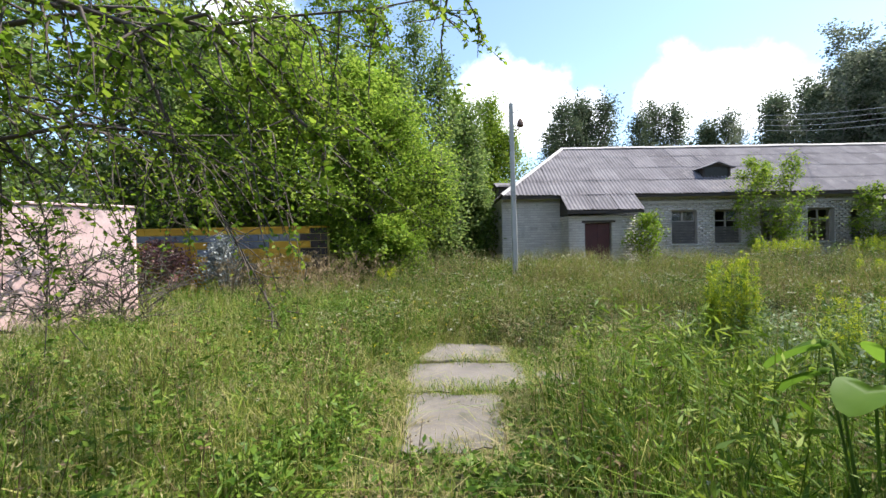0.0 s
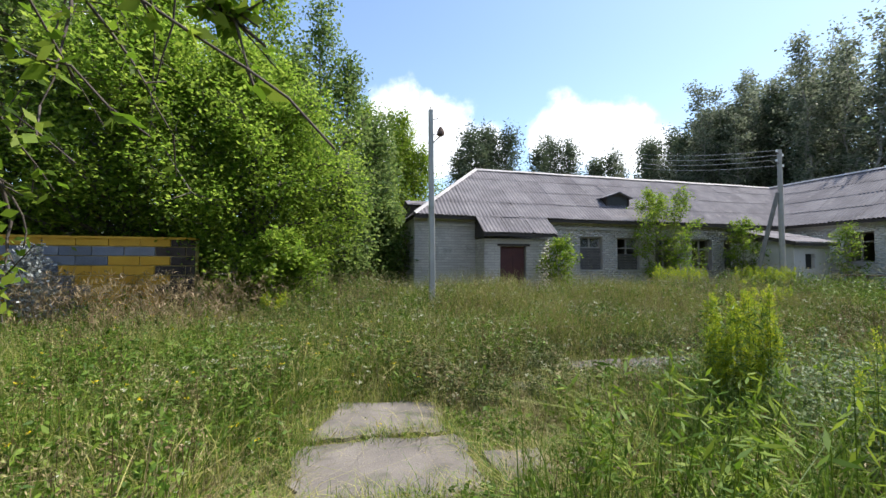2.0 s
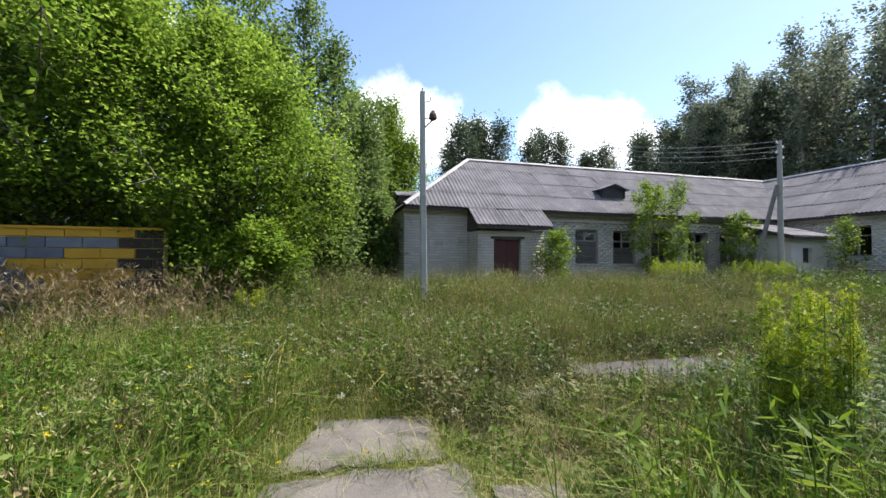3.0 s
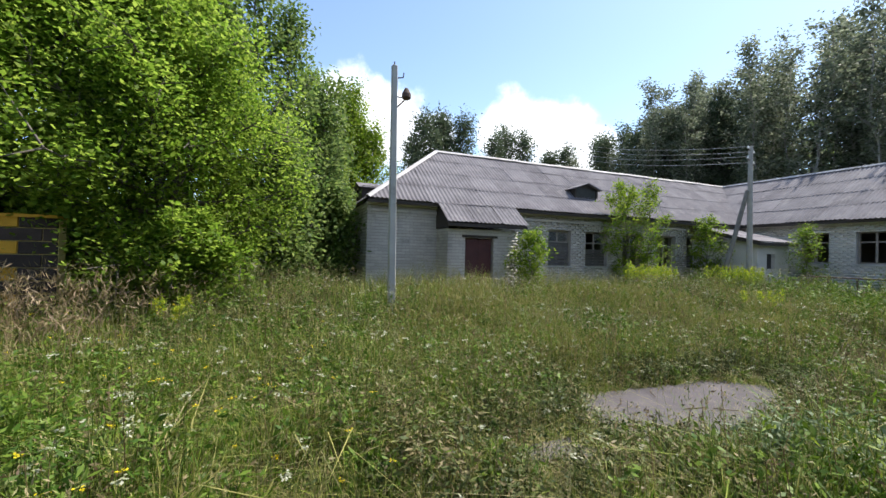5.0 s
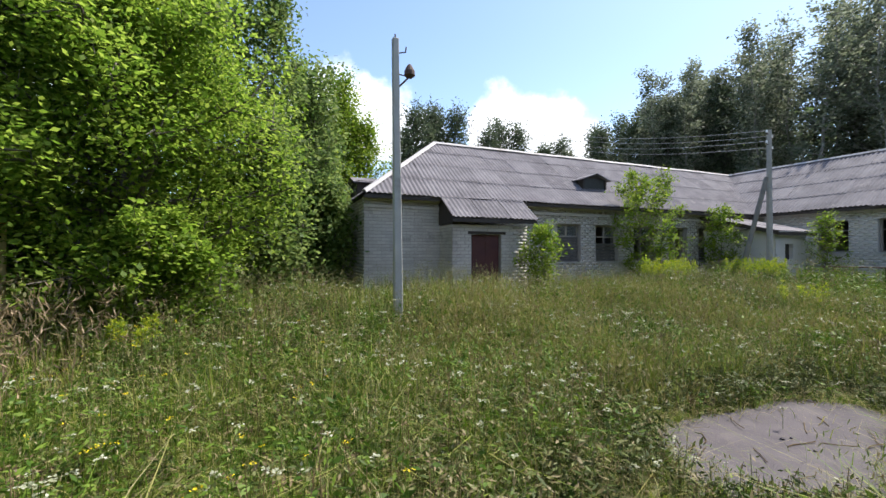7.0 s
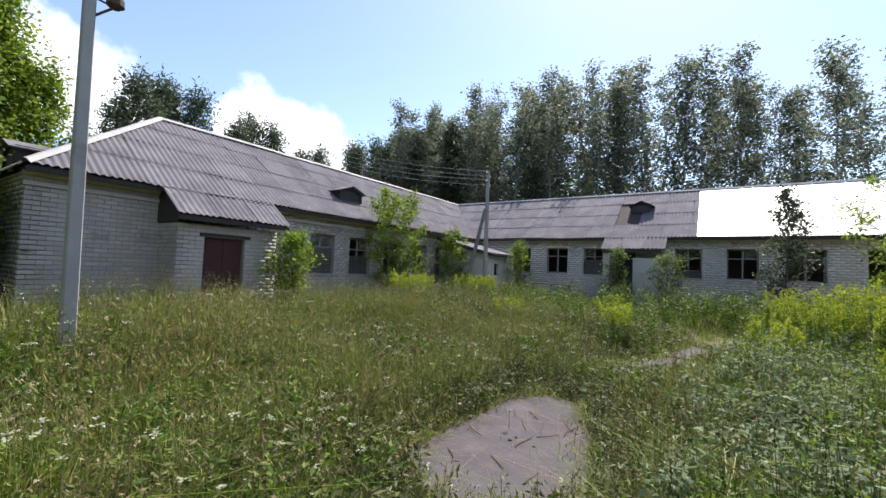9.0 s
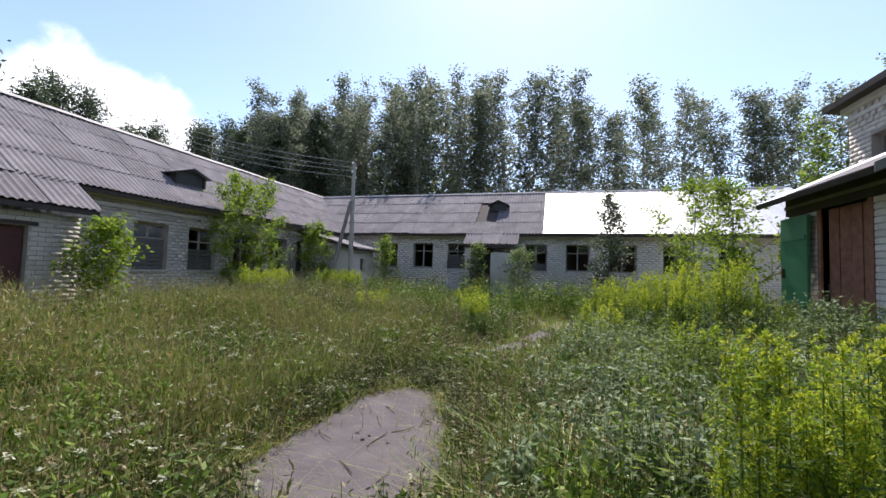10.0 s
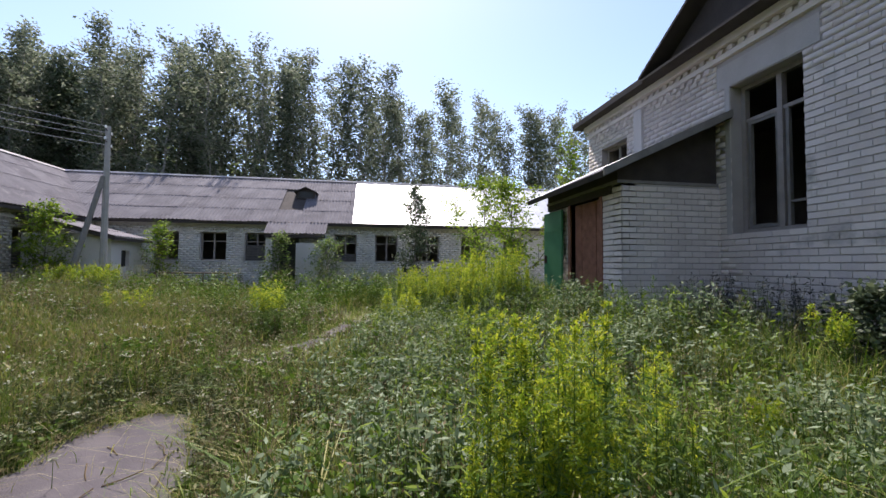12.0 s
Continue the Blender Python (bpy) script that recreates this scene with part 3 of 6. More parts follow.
# windows of the long wing
for k, (a, b) in enumerate(A_WINDOWS):
    window_unit(f"window_{k + 1}", wall_pose((a, 0, A_Z[0]), (1, 0, 0), (0, -1, 0)), b - a, A_Z[1] - A_Z[0], boards=(8, 6, 0, 0, 5)[k], seed=k,
                label=("timber window boarded with grey planks below" if k in (0, 1, 4) else "broken timber window with dark empty panes"))

# porch of the long wing, under the prolonged roof
PY = -1.0
px0, px1 = 2.12, 4.72
porch = tagged(new("brick_porch"), "small brick porch under the prolonged slate roof", "porch")
brick_wall(porch, (px0, PY, 0), (1, 0, 0), (0, -1, 0), px1 - px0, 0.1, 2.6, [(0.62, 1.66, 0.1, 2.32)], (0.3, 1.9), 120, 0.25, mat_core=M_old_mortar, mat_rest=M_old_joined, mat_part=M_old_part)
brick_wall(porch, (px0, PY, 0), (0, 1, 0), (-1, 0, 0), 1.0, 0.1, 2.6, [], (0.3, 1.9), 80, 0.25, mat_core=M_old_mortar, mat_rest=M_old_joined, mat_part=M_old_part)
part("side_wall", boxes((px1 - .25, PY + .25, 0.1, px1, 0, 2.6)), M_plaster, porch)
part("lintel", boxes((px0 + .5, PY - .03, 2.32, px0 + 1.8, PY + .2, 2.40)), M_dark_wood, porch)
part("door_leaf", boxes((px0 + .66, PY + .1, 0.35, px0 + 1.14, PY + .15, 2.3), (px0 + 1.15, PY + .1, 0.35, px0 + 1.62, PY + .15, 2.3), (px0 + .7, PY + .085, 1.2, px0 + 1.6, PY + .1, 1.3), (px0 + .7, PY + .085, 2.1, px0 + 1.6, PY + .1, 2.2)), M_red_door, porch, "dark red painted double door")
red_leaf = porch.children[-1]
part("handle", boxes((px0 + 1.18, PY + .05, 1.22, px0 + 1.21, PY + .099, 1.42)), M_rust, red_leaf)
down = -a_up.normalized()
LP = 1.15
mP = slope_frame(Vector((1.98, -OVER, EAVE_Z)) + down * LP, (1, 0, 0), a_up)
sheet_roof(porch, mP, 2.95, LP + 0.12, seed=5, width=0.99)
p_low = Vector((0, -OVER, EAVE_Z)) + down * LP
part("fascia", boxes((2.0, p_low.y + .02, p_low.z - .12, 4.92, p_low.y + .05, p_low.z - .02)), M_dark_wood, porch)
# dark panel added for the shade in the open gable end
part("gable_board", slab_poly([(2.10, PY - .1, 2.62), (2.10, -0.02, 2.62), (2.10, -0.02, EAVE_Z + .2), (2.10, PY - .1, 2.95)], 0.03), M_dark_wood, porch)
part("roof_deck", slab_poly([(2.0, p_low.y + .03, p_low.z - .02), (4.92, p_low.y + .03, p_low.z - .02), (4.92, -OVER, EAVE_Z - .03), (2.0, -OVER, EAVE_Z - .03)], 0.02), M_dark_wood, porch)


def dormer(name, m, w, h, depth, label, cover):
    """A small gabled roof hatch: m with x along the eave, y up in plan, z up; front at y = 0."""
    t = new(name)
    t.matrix_basis = m
    part("cheek", slab_poly([(-w / 2, 0, 0), (-w / 2, 0, h), (-w / 2, depth * h / (h + .5), h)], 0.03), M_dark_wood, t)
    part("cheek", slab_poly([(w / 2, 0, 0), (w / 2, 0, h), (w / 2, depth * h / (h + .5), h)], 0.03), M_dark_wood, t)
    # black sheet in place of the unlit hollow behind the hatch
    part("dark_hatch", boxes((-w / 2 + .05, 0.03, 0, w / 2 - .05, 0.05, h + .02)), M_opening_dark, t)
    part("front_frame", boxes((-w / 2 - .02, -.02, 0, -w / 2 + .06, .03, h), (w / 2 - .06, -.02, 0, w / 2 + .02, .03, h), (-w / 2 + .06, -.02, 0, w / 2 - .06, .03, .06)), M_dark_wood, t)
    g = 0.2
    for s in (-1, 1):
        part("roof_leaf", slab_poly([(0, -.15, h + g), (s * (w / 2 + .15), -.15, h - .06), (s * (w / 2 + .15), depth, h - .06), (0, depth, h + g)], 0.035), cover, t)
    part("pediment", slab_poly([(-w / 2, .0, h), (w / 2, .0, h), (0, .0, h + g - .03)], 0.02), M_dark_wood, t)
    return tagged(t, label, "roof dormer")


dormer("roof_dormer", pose(9.0, 0.6, 4.22), 1.15, 0.47, 1.0, "small weathered timber dormer with slate roof on the slope", M_slate)

dormer("roof_dormer", pose(-0.12, 2.6, 3.68, 0, 0, -90), 1.15, 0.55, 1.05, "small dark timber dormer on the hipped end of the roof", M_slate)

# ---- cross wing ----
cross = tagged(new("cross_wing"), "derelict cross wing of whitewashed brick, roof half slate half metal", "building")
B_Y0, B_Y1 = 6.0, -22.0
BZ = (1.78, 3.02)
B_WIN = [(-2.55, -3.57), (-4.40, -5.47), (-6.22, -7.20), (-10.02, -11.02), (-11.86, -12.90), (-13.70, -14.85), (-15.9, -16.9), (-18.0, -19.0)]
b_holes = [(B_Y0 - a, B_Y0 - b, *BZ) for a, b in B_WIN] + [(B_Y0 + 7.70, B_Y0 + 8.50, 0.3, 2.85)]
brick_wall(cross, (B_WALL, B_Y0, 0), (0, -1, 0), (-1, 0, 0), B_Y0 - B_Y1, 0.1, 3.4, b_holes, (14.0, 2.0), 0, mat_core=M_plaster, mat_rest=M_whitewash)
part("cornice", boxes((B_WALL - .08, B_Y1, 3.28, B_WALL - .012, -0.0, 3.42)), M_plaster, cross)
part("end_wall", boxes((B_WALL, B_Y1, .1, A_END, B_Y1 + .38, 3.4)), M_plaster, cross)
part("rear_wall", boxes((A_END - .38, B_Y1 + .38, .1, A_END, B_Y0, 3.4)), M_plaster, cross)
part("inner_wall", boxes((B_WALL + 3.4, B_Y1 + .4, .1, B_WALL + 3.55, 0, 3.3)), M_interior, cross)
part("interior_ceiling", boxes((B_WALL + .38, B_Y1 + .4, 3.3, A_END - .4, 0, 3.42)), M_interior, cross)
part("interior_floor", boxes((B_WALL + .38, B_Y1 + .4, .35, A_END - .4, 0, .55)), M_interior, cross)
bu = Vector((B_RIDGE - B_EAVE, 0, rise))
Lb = bu.length
METAL_Y = -10.85
mB = slope_frame(Vector((B_EAVE, A_RIDGE_Y, EAVE_Z)), (0, -1, 0), bu)
vb = Vector((-Lb, -(A_RIDGE_Y + OVER))).normalized()
sheet_roof(cross, mB, A_RIDGE_Y - METAL_Y, Lb, [((A_RIDGE_Y + OVER, 0), vb)], gaps=[(10.5, 11.6, 1, 3)], seed=7)
for k in range(11):
    y0 = METAL_Y - k * 1.02
    part("metal_sheet", slab_poly([(B_EAVE - .02, y0, EAVE_Z + .03), (B_EAVE - .02, y0 - 1.0, EAVE_Z + .03), (B_RIDGE, y0 - 1.0, RIDGE_Z + .04), (B_RIDGE, y0, RIDGE_Z + .04)], 0.012), M_metal_roof, cross)
    part("standing_seam", slab_poly([(B_EAVE - .02, y0 - .995, EAVE_Z + .06), (B_EAVE - .02, y0 - 1.025, EAVE_Z + .06), (B_RIDGE, y0 - 1.025, RIDGE_Z + .07), (B_RIDGE, y0 - .995, RIDGE_Z + .07)], 0.03), M_metal_roof, cross)
part("rear_slope", slab_poly([(A_END + OVER, B_Y0, EAVE_Z), (A_END + OVER, B_Y1, EAVE_Z), (B_RIDGE, B_Y1, RIDGE_Z), (B_RIDGE, B_Y0, RIDGE_Z)], 0.03), M_slate, cross)
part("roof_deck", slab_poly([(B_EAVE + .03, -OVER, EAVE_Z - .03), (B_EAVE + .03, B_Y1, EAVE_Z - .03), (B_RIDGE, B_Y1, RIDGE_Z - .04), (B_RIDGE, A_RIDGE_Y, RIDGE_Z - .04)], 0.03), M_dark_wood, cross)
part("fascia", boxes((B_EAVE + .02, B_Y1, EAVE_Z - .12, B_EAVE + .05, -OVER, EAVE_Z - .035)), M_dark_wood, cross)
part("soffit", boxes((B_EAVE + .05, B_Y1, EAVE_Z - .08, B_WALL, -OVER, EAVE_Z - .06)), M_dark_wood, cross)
for k in range(8):
    y0 = A_RIDGE_Y - 3.1 * k
    ridge_cap(cross, (B_RIDGE, y0, RIDGE_Z + .02), (B_RIDGE, y0 - 3.08, RIDGE_Z + .02))
for k, (a, b) in enumerate(B_WIN):
    window_unit(f"window_{k + 6}", wall_pose((B_WALL, a, BZ[0]), (0, -1, 0), (-1, 0, 0)), a - b, BZ[1] - BZ[0], boards=(0, 0, 6, 3, 0, 0, 0, 0)[k], seed=20 + k, broken=0.75)
# torn dormer in the slate
dormer("roof_dormer", pose(19.15, -8.5, 4.84, 0, 0, -90), 0.8, 0.36, 0.9, "wrecked timber dormer in a torn hole of the slate roof", M_dark_wood)

# porch of the cross wing
bp = tagged(new("entrance_porch"), "entrance porch with slate roof on brick piers", "porch")
bdown = -bu.normalized()
LBP = 0.95
mBP = slope_frame(Vector((B_EAVE, -7.28, EAVE_Z)) + bdown * LBP, (0, -1, 0), bu)
sheet_roof(bp, mBP, 2.5, LBP + .12, seed=9, width=0.84)
bl = Vector((B_EAVE, 0, EAVE_Z)) + bdown * LBP
part("beam", boxes((bl.x + .03, -9.76, bl.z - .16, bl.x + .12, -7.3, bl.z - .03)), M_dark_wood, bp)
part("pier", boxes((bl.x + .15, -7.62, .1, B_WALL - .02, -7.34, bl.z - .03)), M_plaster, bp)
part("pier", boxes((bl.x + .15, -9.72, .1, B_WALL - .02, -9.44, bl.z - .03)), M_plaster, bp)
part("side_panel", boxes((bl.x + .17, -9.44, .1, bl.x + .3, -8.55, 2.55)), M_plaster, bp)
# flat black sheet instead of a dark passage behind the doorway
part("door_leaf", boxes((B_WALL - .1, -8.48, .5, B_WALL - .06, -7.72, 2.8)), M_opening_dark, bp, "near-black sheet filling the open doorway")

# lean-to in the corner of the two wings
lt = tagged(new("lean_to_shed"), "whitewashed lean-to shed with sloping slate roof", "shed")
part("side_wall", boxes((14.55, -2.55, .1, 14.75, -0.02, 2.65)), M_plaster, lt)
part("side_wall", boxes((16.3, -2.55, .1, 16.5, -0.02, 2.6)), M_plaster, lt)
fw = bmesh.new()
for a, b, lo, hi in wall_cells(1.95, .1, 2.52, [(.6, 1.1, 1.5, 2.1)]):
    box(fw, 14.55 + a, -2.75, lo, 14.55 + b, -2.55, hi)
part("front_wall", fw, M_plaster, lt)
# shed window is a black sheet standing for the dark room
part("small_window", boxes((15.15, -2.62, 1.5, 15.65, -2.6, 2.1)), M_opening_dark, lt)
lt_up = Vector((0, 2.95, 0.75))
mL = slope_frame(Vector((14.25, -3.0, 2.55)), (1, 0, 0), lt_up)
sheet_roof(lt, mL, 2.5, lt_up.length, seed=11, width=0.84)
part("fascia", boxes((14.27, -3.0, 2.42, 16.73, -2.96, 2.53)), M_dark_wood, lt)
part("rake_board", slab_poly([(14.28, -3.0, 2.42), (14.28, -3.0, 2.58), (14.28, -.02, 3.33), (14.28, -.02, 3.17)], .03), M_dark_wood, lt)

# ================= the hall =================
HY, HX0, HX1, HTOP = -17.77, 0.3, 9.1, 5.55
hall = tagged(new("brick_hall"), "tall derelict hall of pale silicate brick with dark boarded gable", "building")
CW = (3.26, 4.46, 2.2, 4.7)
CV = (7.35, 8.45, 2.9, 4.74)
hu, hn = (-1, 0, 0), (0, 1, 0)
conv = lambda h: (HX1 - h[1], HX1 - h[0], h[2], h[3])
brick_wall(hall, (HX1, HY, 0), hu, hn, HX1 - HX0, 0.2, HTOP, [conv(CW), conv(CV), conv((5.3, 6.5, 0.4, 2.8)), conv((3.02, 4.72, 4.72, 5.12))], (HX1 - 3.0, 2.6), 300)
part("lintel", boxes((3.02, HY - .38, 4.72, 4.72, HY + .015, 5.12)), M_concrete_beam, hall)
part("end_wall", boxes((HX1 - .38, HY - 9, .2, HX1, HY - .38, HTOP)), M_plaster, hall)
part("end_wall", boxes((HX0, HY - 9, .2, HX0 + .38, HY - .38, HTOP)), M_plaster, hall)
part("rear_wall", boxes((HX0 + .38, HY - 9, .2, HX1 - .38, HY - 8.6, HTOP)), M_plaster, hall)
part("pilaster", boxes((6.72, HY + .01, .2, 7.0, HY + .07, 5.2)), M_plaster, hall)
part("cornice", boxes((HX0 - .04, HY - .02, 5.22, HX1 + .05, HY + .06, 5.31), (HX0 - .06, HY - .02, 5.42, HX1 + .08, HY + .12, 5.55)), M_brick_joined, hall)
dentil = mesh_of("brick", boxes((-.055, 0, -.045, .055, .05, .045)), M_brick_part, bevel=.006)
rnd = random.Random(31)
for r, z in ((0, 5.365), (1, 5.165), (2, 5.055)):
    for k in range(int((HX1 - HX0 - .1) / .2)):
        x = HX0 + .1 + k * .2 + .1 * (r % 2)
        if r and (2.9 < x < 4.85 or 6.6 < x < 7.1):
            continue
        ob = new("brick", dentil)
        ob.parent = hall
        ob.matrix_basis = pose(x, HY + .004 - .004 * r + rnd.uniform(-.006, .004), z, 0, 0, rnd.uniform(-1, 1))
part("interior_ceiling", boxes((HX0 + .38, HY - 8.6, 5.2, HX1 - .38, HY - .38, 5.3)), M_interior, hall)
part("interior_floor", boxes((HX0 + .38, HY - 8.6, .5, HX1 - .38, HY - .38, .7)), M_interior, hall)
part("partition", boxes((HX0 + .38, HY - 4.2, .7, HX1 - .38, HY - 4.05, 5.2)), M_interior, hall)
# low roof to the side of the gable, and the steep gabled roof over the hall
part("eave_slab", boxes((6.25, HY - 9.2, HTOP + .0, HX1 + .3, HY + .35, HTOP + .14)), M_dark_wood, hall)
APEX = (3.2, 7.5)
gy = HY + 0.42
part("gable_boarding", slab_poly([(0.2, HY + .05, HTOP + .02), (6.2, HY + .05, HTOP + .02), (APEX[0], HY + .05, APEX[1] - .1)], 0.05), M_dark_wood, hall, "dark boarded gable")
for s, x in ((1, 6.32), (-1, 0.08)):
    part("roof_slope", slab_poly([(x, gy, HTOP + .12), (x, HY - 9.2, HTOP + .12), (APEX[0], HY - 9.2, APEX[1]), (APEX[0], gy, APEX[1])], .05), M_dark_wood, hall)
part("eave_board", boxes((0.0, HY + .05, HTOP, 6.25, gy, HTOP + .05)), M_dark_wood, hall)

# tall hall window
hw = new("window_14")
hw.matrix_basis = wall_pose((CW[1], HY, CW[2]), hu, hn)
ww, hh = CW[1] - CW[0], CW[3] - CW[2]
part("window_frame", boxes((0, -.3, 0, .08, -.2, hh), (ww - .06, -.3, 0, ww, -.2, hh), (.08, -.3, hh - .07, ww - .06, -.2, hh), (.08, -.3, 0, ww - .06, -.2, .07)), M_frame, hw, bevel=.004)
part("mullion", boxes((ww * .56 - .04, -.3, .07, ww * .56 + .04, -.2, hh - .07)), M_frame, hw)
part("transom", boxes((.08, -.3, hh * .76 - .03, ww * .56 - .04, -.22, hh * .76 + .03), (ww * .56 + .04, -.3, hh * .76 - .03, ww - .06, -.22, hh * .76 + .03)), M_frame, hw)
part("casement", boxes((.1, -.29, .08, .15, -.23, hh * .75), (ww * .56 - .1, -.29, .08, ww * .56 - .05, -.23, hh * .75), (.15, -.29, hh * .75 - .06, ww * .56 - .1, -.23, hh * .75), (.15, -.29, .08, ww * .56 - .1, -.23, .14)), M_grey_wood, hw)
part("casement", boxes((ww * .56 + .06, -.29, .08, ww * .56 + .11, -.23, hh * .75), (ww * .56 + .11, -.28, .42, ww - .06, -.24, .46)), M_grey_wood, hw)
part("jamb", boxes((-.1, -.05, -.02, -.004, .018, hh + .02)), M_concrete_beam, hw)
tagged(hw, "tall timber window with broken dark panes", "window", kind="structure")
window_unit("window_15", wall_pose((CV[1], HY, CV[2]), hu, hn), CV[1] - CV[0], CV[3] - CV[2], seed=44, broken=1.0)

# porch of the hall
hp = tagged(new("brick_porch"), "brick porch of the hall with metal roof and brown door", "porch")
PX0, PX1, PYF = 4.72, 7.55, -15.9
brick_wall(hp, (PX0, PYF, 0), (0, -1, 0), (-1, 0, 0), PYF - HY, 0.2, 3.05, [], (0.9, 1.9), 260, 0.25)
brick_wall(hp, (PX1, PYF, 0), (-1, 0, 0), (0, 1, 0), PX1 - PX0, 0.2, 3.05, [(1.05, 2.2, 0.4, 2.9)], (2.5, 1.9), 160, 0.25)
part("side_wall", boxes((PX1 - .25, HY, .2, PX1, PYF - .25, 3.05)), M_plaster, hp)
rf, rb = -15.38, HY + .02
zf, zb = 3.16, 4.27
part("roof_sheet", slab_poly([(6.55, rf, zf), (PX1 + .1, rf, zf), (PX1 + .1, rb, zb), (6.55, rb, zb)], 0.02), M_metal_roof, hp, "dented galvanised roof sheet")
part("roof_sheet", slab_poly([(PX0 - .3, rf - .01, zf), (6.54, rf - .01, zf), (6.54, rb, zb), (PX0 - .3, rb, zb)], 0.02), M_slate, hp, "grey slate roof sheet")
part("verge_board", slab_poly([(PX0 - .31, rf, zf - .1), (PX0 - .31, rf, zf + .03), (PX0 - .31, rb, zb + .03), (PX0 - .31, rb, zb - .1)], 0.025), M_grey_wood, hp)
part("roof_deck", slab_poly([(PX0 - .28, rf + .02, zf - .025), (PX1 + .08, rf + .02, zf - .025), (PX1 + .08, rb, zb - .025), (PX0 - .28, rb, zb - .025)], 0.09), M_dark_wood, hp)
# same dark panel here, standing for the shaded triangle under the roof
part("gable_board", slab_poly([(PX0 + .04, PYF, 3.056), (PX0 + .04, HY + .02, 3.056), (PX0 + .04, HY + .02, zb - .1), (PX0 + .04, PYF, 3.3)], .03), M_dark_wood, hp)
part("header_board", boxes((PX0 + .26, PYF - .1, 2.9, PX1, PYF + .06, 3.05), (PX0 + .02, PYF + .003, 3.056, PX1, PYF + .06, 3.26)), M_dark_wood, hp)
part("wall_plate", boxes((PX0 - .015, HY + .03, 3.03, PX0 + .034, PYF - .002, 3.085), (PX0 - .015, PYF - .002, 3.03, PX1, PYF + .085, 3.085)), M_grey_wood, hp)
for k in range(4):
    x = 5.38 + k * .27
    part("door_plank", boxes((x, PYF - .12, .75, x + .255, PYF - .07 + .006 * (k % 2), 2.88)), M_brown_door, hp)
part("door_post", boxes((6.5, PYF - .1, .5, 6.6, PYF + .03, 2.9)), M_brown_door, hp)
part("door_post", boxes((5.28, PYF - .1, .5, 5.375, PYF + .03, 2.9)), M_brown_door, hp)
part("green_door_leaf", boxes((6.66, PYF + .1, .72, 7.55, PYF + .15, 2.84)), M_green, hp, "green painted steel door leaf standing open", bevel=.006)
green_leaf = hp.children[-1]
part("handle", boxes((7.4, PYF + .151, 1.7, 7.43, PYF + .2, 1.88)), M_rust, green_leaf)
part("stiffener", boxes((6.7, PYF + .151, 1.2, 7.51, PYF + .165, 1.27)), M_green, green_leaf)
part("stiffener", boxes((6.7, PYF + .151, 2.4, 7.51, PYF + .165, 2.47)), M_green, green_leaf)


# ================= poles and wires =================
def light_pole():
    t = new("street_light_pole")
    t.matrix_basis = pose(-0.72, -5.0, 0.25)
    bm = bmesh.new()
    w0, w1, h, lean = 0.076, 0.056, 5.38, Vector((-0.06, 0.05, 0))
    low = [bm.verts.new((sx * w0, sy * w0, -.3)) for sx, sy in ((-1, -1), (1, -1), (1, 1), (-1, 1))]
    top = [bm.verts.new(Vector((sx * w1, sy * w1, h)) + lean) for sx, sy in ((-1, -1), (1, -1), (1, 1), (-1, 1))]
    bm.faces.new(low[::-1])
    bm.faces.new(top)
    for k in range(4):
        bm.faces.new((low[k], low[(k + 1) % 4], top[(k + 1) % 4], top[k]))
    part("pole", bm, M_pole, t, bevel=0.012)
    hook = bmesh.new()
    rod(hook, (-.0, .03, 5.12), (.12, .0, 5.14), .012)
    rod(hook, (.12, .0, 5.14), (.13, .0, 5.24), .012)
    part("insulator_hook", hook, M_rust, t)
    pin = bmesh.new()
    rod(pin, (-.06, .05, 5.38), (-.06, .05, 5.46), .014)
    part("pole_pin", pin, M_rust, t)
    arm = bmesh.new()
    rod(arm, (0, 0, 4.50), (.17, -.02, 4.68), .016)
    rod(arm, (0, 0, 4.72), (.17, -.02, 4.70), .012)
    bracket = part("lamp_bracket", arm, M_rust, t)
    lamp = bmesh.new()
    for z0, z1, r0, r1 in ((4.68, 4.72, .05, .1), (4.72, 4.80, .1, .095), (4.80, 4.88, .095, .055), (4.88, 4.92, .055, .03)):
        rod(lamp, (.19, -.02, z0), (.19, -.02, z1), r0, r1, 14)
    part("lamp_head", lamp, M_rust, bracket, "rusty round lamp head")
    return tagged(t, "grey concrete lamp post leaning slightly in tall grass", "lamp post")


light_pole()
POLE_B = Vector((13.2, -3.3, 0.2))
pb = tagged(new("utility_pole"), "grey wooden power pole with a diagonal strut", "power pole")
pb.matrix_basis = Matrix.Translation(POLE_B)
bm = bmesh.new()
rod(bm, (0, 0, -.2), (.02, .02, 5.85), .11, .075, 10)
part("pole", bm, M_pole_wood, pb, smooth=False)
bm = bmesh.new()
rod(bm, (-.75, .75, -.2), (-.06, .06, 4.2), .09, .07, 10)
part("strut", bm, M_grey_wood, pb, "dark weathered strut")
HOOKS = [(-.09, 0, 5.75), (.1, 0, 5.6), (-.1, 0, 5.38), (.1, 0, 5.2)]
for hx, hy, hz in HOOKS:
    bm = bmesh.new()
    rod(bm, (0, 0, hz - .06), (hx * 1.6, hy, hz - .05), .012, sides=6)
    rod(bm, (hx * 1.6, hy, hz - .05), (hx * 1.6, hy, hz), .012, sides=6)
    hook_ob = part("hook", bm, M_rust, pb)
    bm = bmesh.new()
    rod(bm, (hx * 1.6, hy, hz), (hx * 1.6, hy, hz + .09), .035, .022, 8)
    part("insulator", bm, M_white, hook_ob, "white ceramic insulator")
